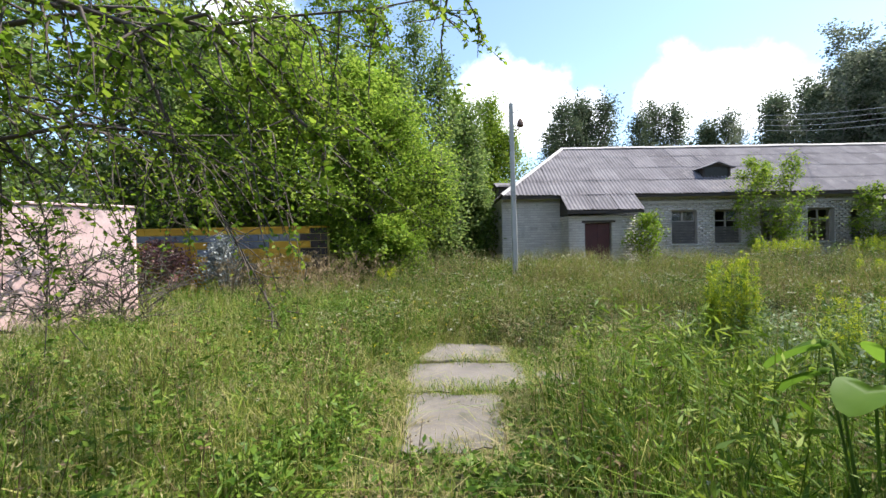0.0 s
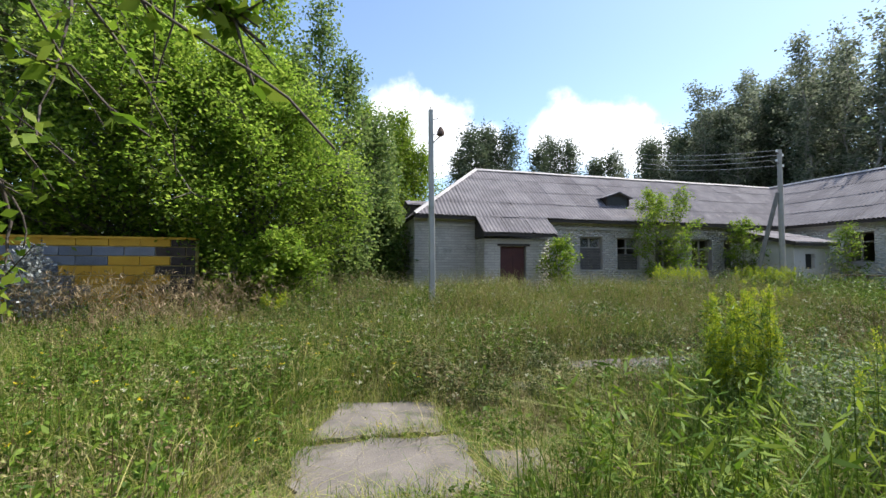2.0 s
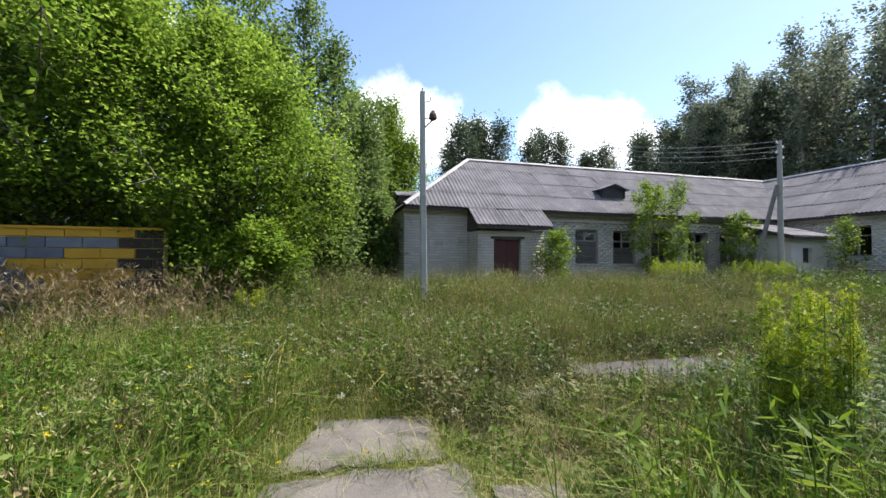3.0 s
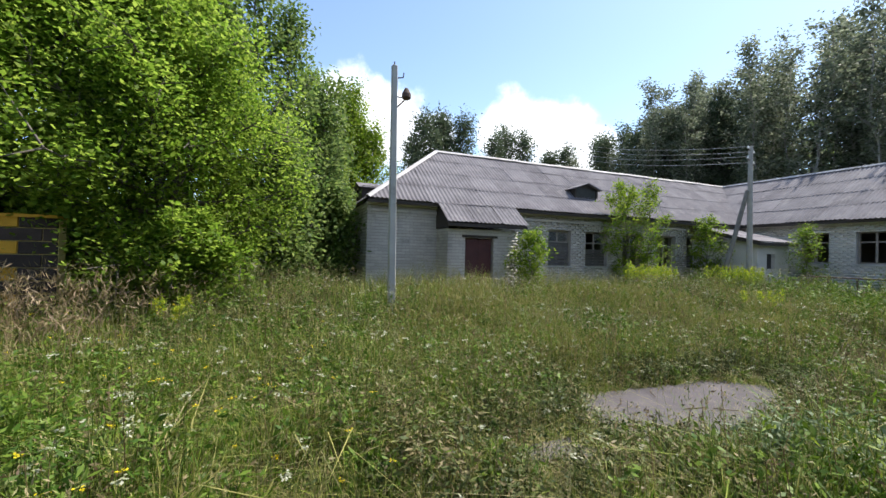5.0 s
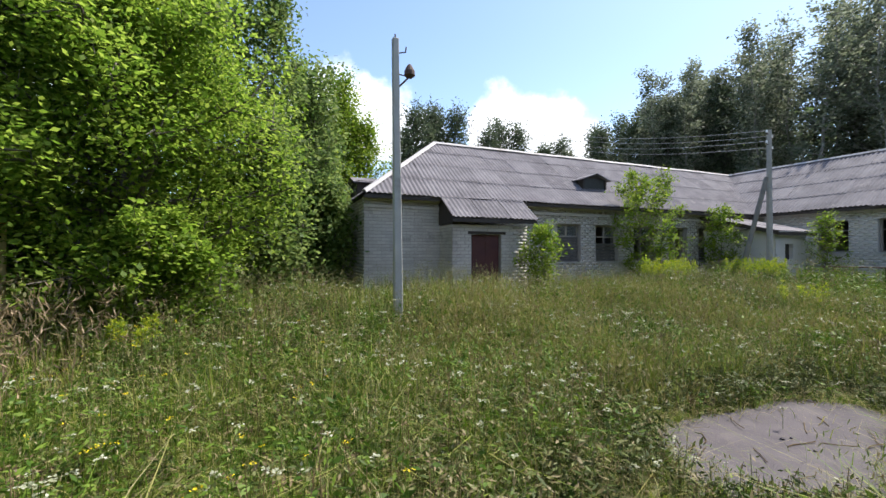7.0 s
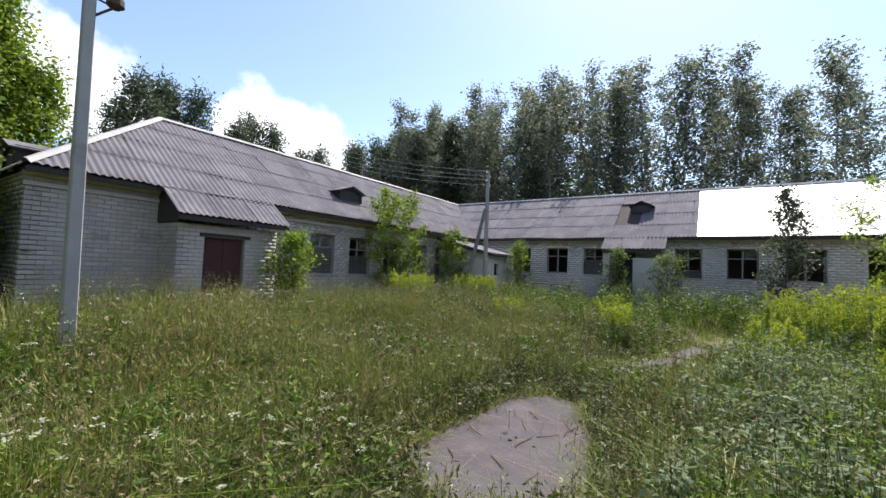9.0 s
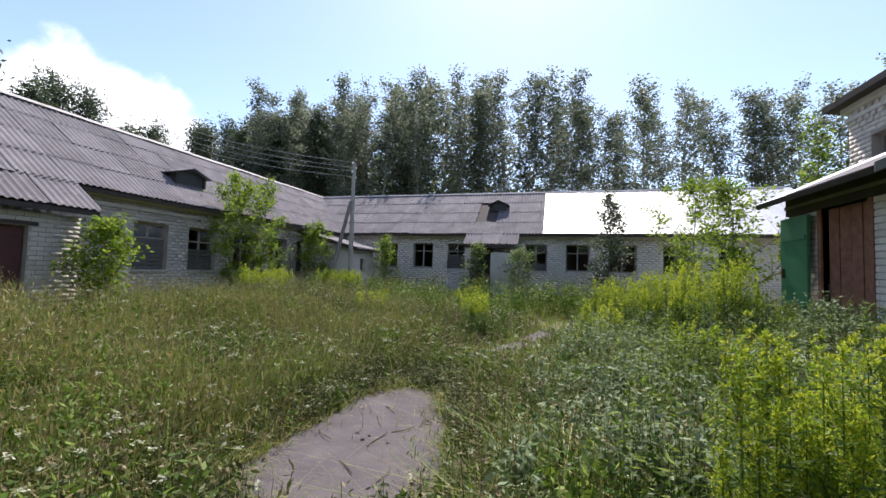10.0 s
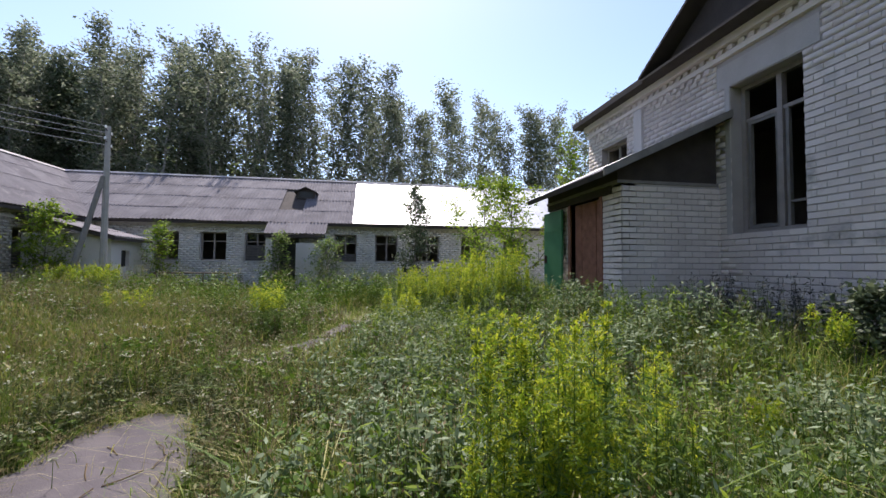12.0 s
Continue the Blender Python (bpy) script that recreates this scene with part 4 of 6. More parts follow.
for k, (hx, hy, hz) in enumerate(HOOKS):
    a = POLE_B + Vector((hx * 1.6, hy, hz + .06))
    b = Vector((20.0 + .3 * k, 17.0, 12.3 - .42 * k))
    bm = bmesh.new()
    pts = [a.lerp(b, t / 12) - Vector((0, 0, 0.45 * 4 * (t / 12) * (1 - t / 12))) for t in range(13)]
    rings = [[bm.verts.new(p + Vector((dx, 0, dz))) for dx, dz in ((-.009, 0), (0, -.009), (.009, 0), (0, .009))] for p in pts]
    for u, v in zip(rings, rings[1:]):
        for i in range(4):
            bm.faces.new((u[i], u[(i + 1) % 4], v[(i + 1) % 4], v[i]))
    w = part("power_line", bm, M_wire)
    tagged(w, "thin grey overhead wire sagging from the pole", "wire", "overhead wires")

# ================= painted block wall and pink wall =================
yw = tagged(new("painted_block_wall"), "low block wall painted yellow and grey under the trees", "wall")
YW0, YW1, YH = -12.4, -6.2, 2.15
part("wall_core", boxes((YW0, -4.78, 0, YW1, -4.55, YH - .01)), M_pale_joint, yw)
bl_mesh = {}
rnd = random.Random(5)
for r in range(10):
    x = YW0 - (0.3 if r % 2 else 0)
    while x < YW1:
        x0, x1 = max(x, YW0), min(x + .6, YW1)
        if x1 - x0 > .08:
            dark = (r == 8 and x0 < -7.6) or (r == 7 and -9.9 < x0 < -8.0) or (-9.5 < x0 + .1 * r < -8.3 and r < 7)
            # blocks past x = -7.1 take the dark brown that stands for tree shade
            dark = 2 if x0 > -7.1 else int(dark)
            key = (round(x1 - x0, 2), dark)
            if key not in bl_mesh:
                w, h = key[0] / 2 - .008, .097
                bl_mesh[key] = mesh_of("block", boxes((-w, -.02, -h, w, .02, h)), (M_yellow_block, M_grey_block, M_shaded_block)[dark], bevel=.006)
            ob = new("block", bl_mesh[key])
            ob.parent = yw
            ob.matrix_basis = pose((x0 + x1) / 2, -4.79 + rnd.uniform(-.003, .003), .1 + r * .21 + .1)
        x += .6
part("coping", boxes((YW0, -4.84, YH, YW1, -4.5, YH + .05)), M_yellow_block, yw)
pk = tagged(new("pink_wall"), "weathered pink plastered wall behind bare twigs", "wall")
pk.matrix_basis = pose(-9.06, -8.9, 0, 0, 0, 45)
part("wall", boxes((-4.6, 0, -.1, .25, .3, 2.42)), M_pink, pk, bevel=.03)
part("coping", boxes((-4.63, -.03, 2.42, .28, .33, 2.47)), M_pink, pk, bevel=.012)
part("plinth", boxes((-4.62, -.03, -.1, .27, -.003, .4)), M_pink, pk)

# rusty rail before the cross wing
rl = tagged(new("metal_rail"), "low rusty pipe rail standing in the weeds", "rail")
rl.matrix_basis = pose(15.2, -3.9, float(gz(15.2, -4.5)))
for k in range(4):
    bm = bmesh.new()
    rod(bm, (0, -.8 * k, -.1), (0, -.8 * k, 1.02), .03)
    part("post", bm, M_rust, rl)
for z in (.55, 1.0):
    bm = bmesh.new()
    rod(bm, (0, .1, z), (0, -2.5, z), .028)
    part("pipe", bm, M_rust, rl)

# ================= plants =================
RNG = np.random.default_rng(11)


def unit(v):
    return v / np.maximum(np.linalg.norm(v, axis=1, keepdims=True), 1e-9)


def leaves(P, L, W, rng, up=0.35, along=None):
    """One folded-flat diamond for each point of P."""
    n = len(P)
    d = unit(rng.normal(size=(n, 3)) * [1, 1, .6] + (0 if along is None else along))
    nrm = unit(rng.normal(size=(n, 3)) + [0, 0, up * 3])
    s = unit(np.cross(d, nrm))
    L, W = np.broadcast_to(L, n)[:, None], np.broadcast_to(W, n)[:, None]
    V = np.stack([P, P + d * L * .45 + s * W * .5, P + d * L, P + d * L * .45 - s * W * .5], 1)
    return V.reshape(-1, 3), np.arange(n * 4).reshape(n, 4)


def leaf_object(name, P, L, W, rng, mat, up=.35, along=None):
    V, F = leaves(np.asarray(P), L, W, rng, up, along)
    return new(name, soup(name, V, [F], mat))


def tubes(segs, sides=4):
    """Tapered tubes for many segments at once."""
    A, B, R0, R1 = (np.array([s[k] for s in segs], float) for k in range(4))
    d = unit(B - A)
    ref = np.where(np.abs(d[:, 2:3]) > .9, [[1.0, 0, 0]], [[0, 0, 1.0]])
    u = unit(np.cross(d, ref))
    w = np.cross(d, u)
    n = len(segs)
    V = np.empty((n, 2, sides, 3))
    for k in range(sides):
        c, s = math.cos(2 * math.pi * k / sides), math.sin(2 * math.pi * k / sides)
        V[:, 0, k] = A + (u * c + w * s) * R0[:, None]
        V[:, 1, k] = B + (u * c + w * s) * R1[:, None]
    i = np.arange(n * 2 * sides).reshape(n, 2, sides)
    F = np.stack([i[:, 0], np.roll(i[:, 0], -1, 1), np.roll(i[:, 1], -1, 1), i[:, 1]], -1).reshape(-1, 4)
    return V.reshape(-1, 3), F


def grow(rng, height, r0, reach, low, steep, limbs, twigs, top=0.25, wander=0.03, blunt=0.25):
    """Trunk, limbs and twigs; returns tube segments and the points that carry leaves."""
    segs, tips = [], []
    n = 10
    P = np.zeros((n + 1, 3))
    for k in range(1, n + 1):
        P[k] = P[k - 1] + [rng.normal(0, wander) * height / n * 3, rng.normal(0, wander) * height / n * 3, height / n]
    for k in range(n):
        segs.append((P[k], P[k + 1], r0 * (1 - k / n * .9), r0 * (1 - (k + 1) / n * .9)))
    for j in range(limbs):
        t = low + (1 - low) * (j + rng.random()) / limbs
        base = P[int(t * n)] + (P[min(int(t * n) + 1, n)] - P[int(t * n)]) * (t * n % 1)
        az = j * 2.4 + rng.normal(0, .4)
        shape = math.sin(math.pi * min(1, (t - low) / (1 - low) * (1 - top) + top)) ** .7
        ln = reach * max(blunt, shape) * rng.uniform(.65, 1.15)
        el = steep + rng.normal(0, .15)
        d = np.array([math.cos(az) * math.cos(el), math.sin(az) * math.cos(el), math.sin(el)])
        a, r = base, r0 * (1 - t * .9) * .5 + .006
        m = 4
        for k in range(m):
            d2 = unit((d + rng.normal(0, .16, 3))[None])[0]
            b = a + d2 * ln / m
            segs.append((a, b, r * (1 - k / m * .8), r * (1 - (k + 1) / m * .8)))
            for q in range(twigs):
                if k == 0 and q:
                    continue
                e = a + (b - a) * rng.random()
                f = e + unit((d + rng.normal(0, .9, 3))[None])[0] * ln * rng.uniform(.15, .38)
                segs.append((e, f, .007 + r * .2, .004))
                tips.append((e + (f - e) * .4, f))
            a = b
        tips.append((a - d * ln * .15, a))
    return segs, np.array(tips)


def crown_points(tips, n, spread, rng):
    i = rng.integers(0, len(tips), n)
    t = rng.random((n, 1))
    return tips[i, 0] + (tips[i, 1] - tips[i, 0]) * t + rng.normal(0, spread, (n, 3))


def tree(name, label, where, seed, height, r0, reach, low, steep, limbs, twigs, n_leaves, leaf, spread, mat, bark, category="tree", group="", top=.25, up=.35, slim=.6, sides=4, blunt=.25):
    rng = np.random.default_rng(seed)
    segs, tips = grow(rng, height, r0, reach, low, steep, limbs, twigs, top, blunt=blunt)
    t = new(name)
    V, F = tubes(segs, sides)
    tr = new("trunk", soup("trunk", V, [F], bark))
    tr.parent = t
    P = crown_points(tips, n_leaves, spread, rng)
    P[:, 2] = np.maximum(P[:, 2], .1)
    L = leaf * rng.uniform(.6, 1.3, n_leaves)
    c = leaf_object("crown", P, L, L * slim, rng, mat, up)
    c.parent = t
    x, y = where
    t.matrix_basis = pose(x, y, float(gz(x, y)) - .05, 0, 0, seed * 37 % 360)
    return tagged(t, label, category, group)


# bright bushy trees before the painted wall
tree("bushy_tree", "broad bright green bushy tree with low branches", (-5.3, -3.2), 1, 6.9, .16, 2.8, .03, .38, 60, 4, 84000, .1, .24, M_leaf_maple, M_bark, top=.35, up=.8)
tree("bushy_tree", "bright green bushy maple beside the painted wall", (-8.4, -3.3), 2, 8.2, .18, 3.0, .14, .36, 50, 4, 60000, .115, .26, M_leaf_maple, M_bark, top=.3, up=.8)
tree("bushy_tree", "low bright green bush at the foot of the trees", (-4.4, -4.7), 3, 1.9, .05, 1.3, .04, .35, 26, 3, 13000, .1, .1, M_leaf_maple, M_bark, top=.4, up=.8)
tree("red_bush", "low reddish purple bush before the painted wall", (-10.6, -5.5), 5, 1.5, .03, 1.1, .03, .5, 30, 4, 3600, .085, .09, M_red_leaf, M_bark, "shrub", top=.5)
tree("grey_bush", "grey dried bush leaning on the painted wall", (-8.9, -5.5), 6, 1.5, .03, .75, .03, .6, 26, 4, 2600, .08, .08, M_grey_leaf, M_bark_pale, "shrub", top=.5)
tree("bushy_tree", "dark green bushy tree in the thicket", (-11.6, -2.2), 4, 8.6, .2, 3.2, .08, .45, 42, 4, 30000, .16, .25, M_leaf_mid, M_bark)
# thicket of taller trees beside the long wing
for k, (x, y, h, rch) in enumerate((
        (-2.6, 0.6, 9.2, 1.6), (-1.7, 2.0, 7.4, 1.35), (-3.9, 2.0, 11.8, 1.9), (-1.5, 4.8, 7.2, 1.6), (-5.6, 2.4, 13.6, 2.2), (-7.6, 3.0, 14.0, 2.4), (-10.2, 2.4, 14.5, 2.5),
        (-2.9, -.9, 4.6, 1.1), (-1.35, 1.0, 3.6, .8), (-1.4, 2.6, 4.8, .9), (-13.5, 1.0, 12.5, 2.4), (-16.5, -3.0, 12.0, 2.8), (-19.5, -8.0, 13.0, 3.0), (0.0, 8.8, 9.8, 2.3), (-1.6, 8.2, 10.0, 2.2),
        (-6.8, 0.2, 9.0, 2.3), (-9.0, -0.6, 8.6, 2.5), (-11.0, 0.0, 9.4, 2.5), (-13.4, -3.4, 9.2, 2.6), (-15.0, -6.6, 9.0, 2.6), (-17.0, -10.5, 9.5, 2.8), (-4.6, 0.2, 8.6, 1.8), (1.7, 9.6, 8.0, 1.9), (0.7, 9.0, 8.8, 1.9))):
    tree("thicket_tree", "slim green tree in the thicket by the wing", (x, y), 30 + k, h, .1, rch, .06, .68, 34, 3, 12000 if k in (5, 6) or k > 9 else 7500, .15, .25, M_leaf_bright if k in (4, 5, 6, 13, 14, 22, 23) else M_leaf_mid, M_bark, group="thicket trees", top=.3, sides=3, blunt=.3)
# bare twiggy bushes before the pink wall
for k, (x, y, h, n) in enumerate(((-9.3, -10.2, 2.3, 700), (-10.5, -11.5, 2.6, 700), (-8.6, -9.6, 1.6, 300))):
    tree("bare_bush", "half bare bush with dark twigs before the pink wall", (x, y), 90 + k, h, .03, 1.35, .05, .5, 34, 4, n, .07, .05, M_leaf_mid, M_twig, "shrub", "bare bushes", top=.45, sides=3)

# shrubs along the walls
for k, (x, y, h, rch, n, lab) in enumerate((
        (4.85, -1.75, 2.1, .75, 3600, "young yellow-green shrub beside the brick porch"),
        (9.6, -.95, 4.1, 1.25, 6500, "tall leafy sapling growing against the wing's windows"),
        (10.6, -1.0, 4.3, .8, 3000, "tall leafy sapling growing against the wing's windows"),
        (13.9, -1.1, 3.1, .8, 3600, "young shrub between the wing's windows"),
        (16.0, -3.6, 2.8, .55, 1700, "thin sapling in the corner of the wings"),
        (16.1, -8.0, 2.4, .6, 1500, "scrubby sapling before the entrance porch"),
        (15.9, -9.9, 2.2, .7, 1800, "scrubby sapling before the entrance porch"),
        (12.2, -15.6, 3.9, 1.2, 4600, "leafy green sapling near the hall porch"),
        (9.2, -15.6, 3.3, 1.0, 3600, "leafy green sapling near the hall porch"),
        (9.3, -17.45, 5.0, .45, 1500, "slender sapling rising by the hall's corner"))):
    tree("sapling", lab, (x, y), 60 + k, h * 1.03, .03, rch * 1.4, .08, .75, 20, 3, int(n * .9), .1, .1, M_leaf_mid if k in (5, 6) else M_leaf_bright, M_bark, "shrub", "saplings by the walls", slim=.5, sides=3)

tree("sapling", "dark thin sapling rising before the metal roof", (15.9, -13.5), 88, 4.7, .035, 1.0, .06, .7, 26, 3, 3600, .125, .12, M_needle, M_bark, "shrub", "saplings by the walls", slim=.55, sides=3)

# row of tall aspens behind the cross wing
aspens = []
for k, (h, rch, low, n, limbs, tw) in enumerate(((18.6, 1.9, .3, 2300, 24, 3), (17.4, 1.5, .42, 1500, 18, 3), (19.5, 2.1, .24, 2700, 28, 3), (17.0, 1.7, .5, 1300, 15, 3), (18.4, 1.3, .2, 2300, 30, 2), (18.0, 1.9, .38, 1700, 19, 3), (19.0, 1.6, .52, 1400, 16, 3), (17.6, 1.2, .1, 2000, 28, 2))):
    aspens.append(tree("aspen", "tall slim aspen in the row behind the wing", (31.0 + k % 3, 12 - 5.3 * k), 100 + k, (h * .35 + 11.9) * .93, .12, rch * 1.05, low * .8, .8, int(limbs * 1.3), max(2, tw - 1), int(n * 1.55), .215, .26, M_leaf_far, M_bark_pale, group="aspen row", top=.3, up=.1, sides=3, blunt=.5))
rnd = random.Random(21)
spots = []
y = 19.0
while y > -36:
    for x in (29.3, 33.0, 37.5):
        if rnd.random() < (.3 if x < 30 else .08):
            continue
        spots.append((x + rnd.uniform(-1.5, 1.5), y + rnd.uniform(-1.2, 1.2)))
    y -= 1.85
for x, y in spots:
    src = rnd.choice(aspens)
    s = rnd.uniform(.96, 1.04) * (1.0 if x < 35 else 1.14) * (.97 if y > 13 else 1.0 if y > 8 else 1.03 if y > -8 else .95 if y > -14 else .84)
    c = copy_thing(src, pose(x, y, -.05, rnd.uniform(-3, 3), rnd.uniform(-3, 3), rnd.uniform(0, 360)))
    w = rnd.uniform(1.0, 1.35)
    c.scale = (s * w, s * w * rnd.uniform(.9, 1.1), s)
for k, a in enumerate(aspens):
    a.scale = (1, 1, 1) if k < 5 else (.84, .84, .84)
for k in range(13):
    c = copy_thing(aspens[(0, 2, 4, 5)[k % 4]], pose(34.5 + 2 * (k % 2), 21 - 1.5 * k, -.05, 0, 0, rnd.uniform(0, 360)))
    s = rnd.uniform(.94, 1.03)
    c.scale = (s * 1.5, s * 1.5, s)
# trees beyond the hall, and pines and aspens behind the long wing
for x, y, s in ((25, -29, .8), (22, -33, .8), (28, -33, .85), (19, -36, .8), (16.5, -31, .78), (31, -37, .9), (14, -36, .85), (24, -38, .9), (24, 20, .62), (26, 17, .68), (25, 13.5, .66), (27.5, 14, .75), (28, 10.5, .8), (26.5, 22, .7)):
    c = copy_thing(rnd.choice(aspens), pose(x, y, -.05, 0, 0, rnd.uniform(0, 360)))
    c.scale = (s * 1.15, s * 1.15, s)
pines = [tree("pine", "dark pine rising behind the long wing", (15.0 + 3 * k, 32.0), 130 + k, 12.0, .2, 2.3, .25, .5, 34, 4, 6000, .34, .42, M_needle, M_bark, group="pines behind the wing", top=.45, slim=.3, sides=3) for k in range(2)]
for x, y, s in ((9.6, 28, 1.14), (11.3, 28, 1.36), (13.1, 29, 1.41), (15.5, 28.5, 1.4), (14.3, 30, 1.42), (19.3, 28, 1.23), (21.0, 28.5, 1.36), (23.0, 28, 1.33), (24.8, 25.5, 1.1), (26.5, 24, 1.15), (28.5, 22, 1.2), (30, 19, 1.25), (27, 18.5, 1.12), (25.8, 27, 1.1), (32, 16, 1.3), (30.5, 13.5, 1.25), (28.5, 16, 1.15), (33, 11, 1.3)):
    c = copy_thing(rnd.choice(pines), pose(x, y, -.05, 0, 0, rnd.uniform(0, 360)))
    c.scale = (s * .85, s * .85, s)
wood = RNG.uniform((-140, 48, 0), (160, 75, 9), (7000, 3))
wood2 = RNG.uniform((55, -120, 0), (80, 60, 11), (6000, 3))
wood3 = RNG.uniform((-80, -110, 0), (-38, 60, 13), (6000, 3))
wood4 = RNG.uniform((-60, -90, 0), (70, -55, 11), (6000, 3))
wood5 = RNG.uniform((42, -3, 0), (50, 38, 15.5), (9000, 3))
wood5 = wood5[wood5[:, 2] < 11.5 + 3 * np.sin(wood5[:, 1] * 1.3) + 1.4 * np.sin(wood5[:, 1] * 3.1)]
wd = leaf_object("far_woods", wood5, 1.1, .7, RNG, M_leaf_mid, .1)
tagged(wd, "dark dense wood behind the aspen row", "woods", kind="stuff")
wd = leaf_object("far_woods", np.concatenate([wood, wood2, wood3, wood4]), 2.2, 1.6, RNG, M_leaf_far, .1)
tagged(wd, "distant dark green belt of woods", "woods", kind="stuff")


# ---- branches hanging over the start of the walk ----
BOUGHS = [([(.5, .2, 3.4), (2.6, .75, 3.0), (4.0, .92, 2.25), (4.37, .89, 1.89), (4.48, .85, 1.82), (4.58, .83, 1.73)], .0042),
          ([(.2, .12, 2.6), (2.4, .8, 2.55), (3.7, .98, 2.1), (4.2, .97, 1.87), (4.28, .95, 1.83), (4.35, .98, 1.77)], .0038),
          ([(.2, .12, 2.2), (2.4, 1.0, 2.4), (3.6, 1.12, 2.05), (4.08, 1.15, 1.84), (4.17, 1.17, 1.77)], .0034)]


def overhang():
    rng = np.random.default_rng(77)
    t = new("overhanging_tree")
    t.matrix_basis = pose(-7.6, -15.6, 0)
    segs, P, D = [], [], []
    trunk = [np.array(p, float) for p in ((0, 0, -.1), (.05, .05, 1.2), (.2, .12, 2.4), (.5, .2, 3.5), (.7, .3, 5.0), (.9, .2, 6.5))]
    for k in range(5):
        segs.append((trunk[k], trunk[k + 1], .15 - .022 * k, .15 - .022 * (k + 1)))
    limbs = [((.2, .12, 2.4), (2.2, 1.1, 3.1), (4.9, 1.55, 3.25)), ((.5, .2, 3.5), (2.4, .6, 3.9), (4.7, 1.15, 3.5)), ((.1, .1, 1.9), (1.6, 1.4, 2.5), (3.5, 2.2, 2.55)), ((.5, .2, 3.4), (1.5, 1.6, 3.9), (3.6, 2.8, 3.6)), ((.7, .3, 4.6), (2.5, 1.2, 5.0), (4.6, 2.0, 4.4)), ((.2, .12, 2.4), (3.0, .6, 3.6), (4.2, .95, 1.98)), ((.2, .1, 2.2), (2.0, 1.6, 3.2), (3.4, 2.3, 1.9)), ((.2, .12, 2.6), (3.2, 1.4, 3.7), (4.35, 1.6, 2.12)), ((.7, .3, 4.6), (1.5, 2.6, 5.2), (2.6, 3.9, 4.2)), ((.2, .1, 2.2), (1.0, 2.2, 3.2), (2.0, 3.2, 2.4))]
    for li in limbs:
        a, m, b = (np.array(p, float) for p in li)
        pts = [(1 - u) ** 2 * a + 2 * u * (1 - u) * m + u * u * b + rng.normal(0, .07 if b[2] > 1.9 else .03, 3) * (u > 0) for u in np.linspace(0, 1, 10)]
        for k in range(9):
            rl_ = .03 if b[2] > 1.9 else .017
            segs.append((pts[k], pts[k + 1], rl_ * (1 - k / 10.5), rl_ * (1 - (k + 1) / 10.5)))
        for k in range(2, 10):
            for q in range(5 if b[2] > 1.9 else 2):
                p = pts[k] + (pts[max(k - 1, 0)] - pts[k]) * rng.random()
                hang = rng.uniform(.55, 1.35) * (1.15 if p[0] < 3.6 else .55) * (1 if b[2] > 2.2 else .45)
                d = np.array([rng.uniform(-.25, .75), rng.uniform(-.5, .35), -.25])
                for s in range(7):
                    d = unit((d + np.array([0, 0, -.16]) + rng.normal(0, .16, 3))[None])[0]
                    e = p + d * hang / 7
                    if e[0] + -7.6 > -3.45 and e[2] < 2.25:
                        break
                    segs.append((p, e, .009 - .001 * s, .008 - .001 * s))
                    nl = (3 if p[0] < 1.2 else 6) if b[2] > 1.9 else 1
                    for _ in range(nl):
                        P.append(p + (e - p) * rng.random() + rng.normal(0, .012, 3))
                        D.append(d)
                    if rng.random() < .5:
                        f = e + unit((d + rng.normal(0, .8, 3))[None])[0] * rng.uniform(.08, .22)
                        segs.append((e, f, .004, .002))
                        for _ in range(4 if p[0] > 1.8 else 1):
                            P.append(e + (f - e) * rng.random())
                            D.append(f - e)
                    p = e
    # a long dark bough that droops to the grass
    line = [np.array(p, float) for p in ((.3, .15, 2.9), (1.5, .9, 3.6), (2.55, 1.54, 3.3), (2.75, 1.75, 2.4), (2.95, 1.85, 2.0), (3.2, 1.95, 1.45), (3.36, 2.0, 1.03))]
    for k, (a, b) in enumerate(zip(line, line[1:])):
        for j in range(5):
            p, e = a + (b - a) * j / 5 + rng.normal(0, .012, 3), a + (b - a) * (j + 1) / 5
            r = .021 * (1 - (k + j / 5) / 7.0)
            segs.append((p, e, r, r * .96))
            for q in range(3 if k > 1 else 0):
                f = e + unit((rng.normal(0, .7, 3) + [.1, 0, -.9])[None])[0] * rng.uniform(.12, .5) * (1 if k < 5 else .4)
                m = (e + f) / 2 + rng.normal(0, .03, 3)
                segs += [(e, m, .005, .004), (m, f, .004, .002)]
                for _ in range(3 if k < 3 else 1):
                    P.append(m + (f - m) * rng.random() + rng.normal(0, .015, 3))
                    D.append(f - e)
    # three boughs that hang close over the walk
    near = 0
    for line, r in BOUGHS:
        q = [np.array(p, float) for p in line]
        pts = []
        for a, b in zip(q, q[1:]):
            m = max(2, int(np.linalg.norm(b - a) / .07))
            pts += [a + (b - a) * k / m + rng.normal(0, .006, 3) for k in range(m)]
        pts.append(q[-1])
        for k in range(len(pts) - 1):
            u = k / len(pts)
            segs.append((pts[k], pts[k + 1], r * (1.9 - 1.6 * u), r * (1.9 - 1.6 * u)))
            if u < .3 or rng.random() < .25:
                continue
            d = unit((pts[k + 1] - pts[k] + rng.normal(0, .045, 3) + [0, 0, -.02])[None])[0]
            e = pts[k] + d * rng.uniform(.05, .13) * (1.15 - u)
            segs.append((pts[k], e, .0022, .0012))
            for _ in range(5):
                P.append(pts[k] + (e - pts[k]) * rng.random() + rng.normal(0, .004, 3))
                D.append(d)
                near += 1
    V, F = tubes(segs)
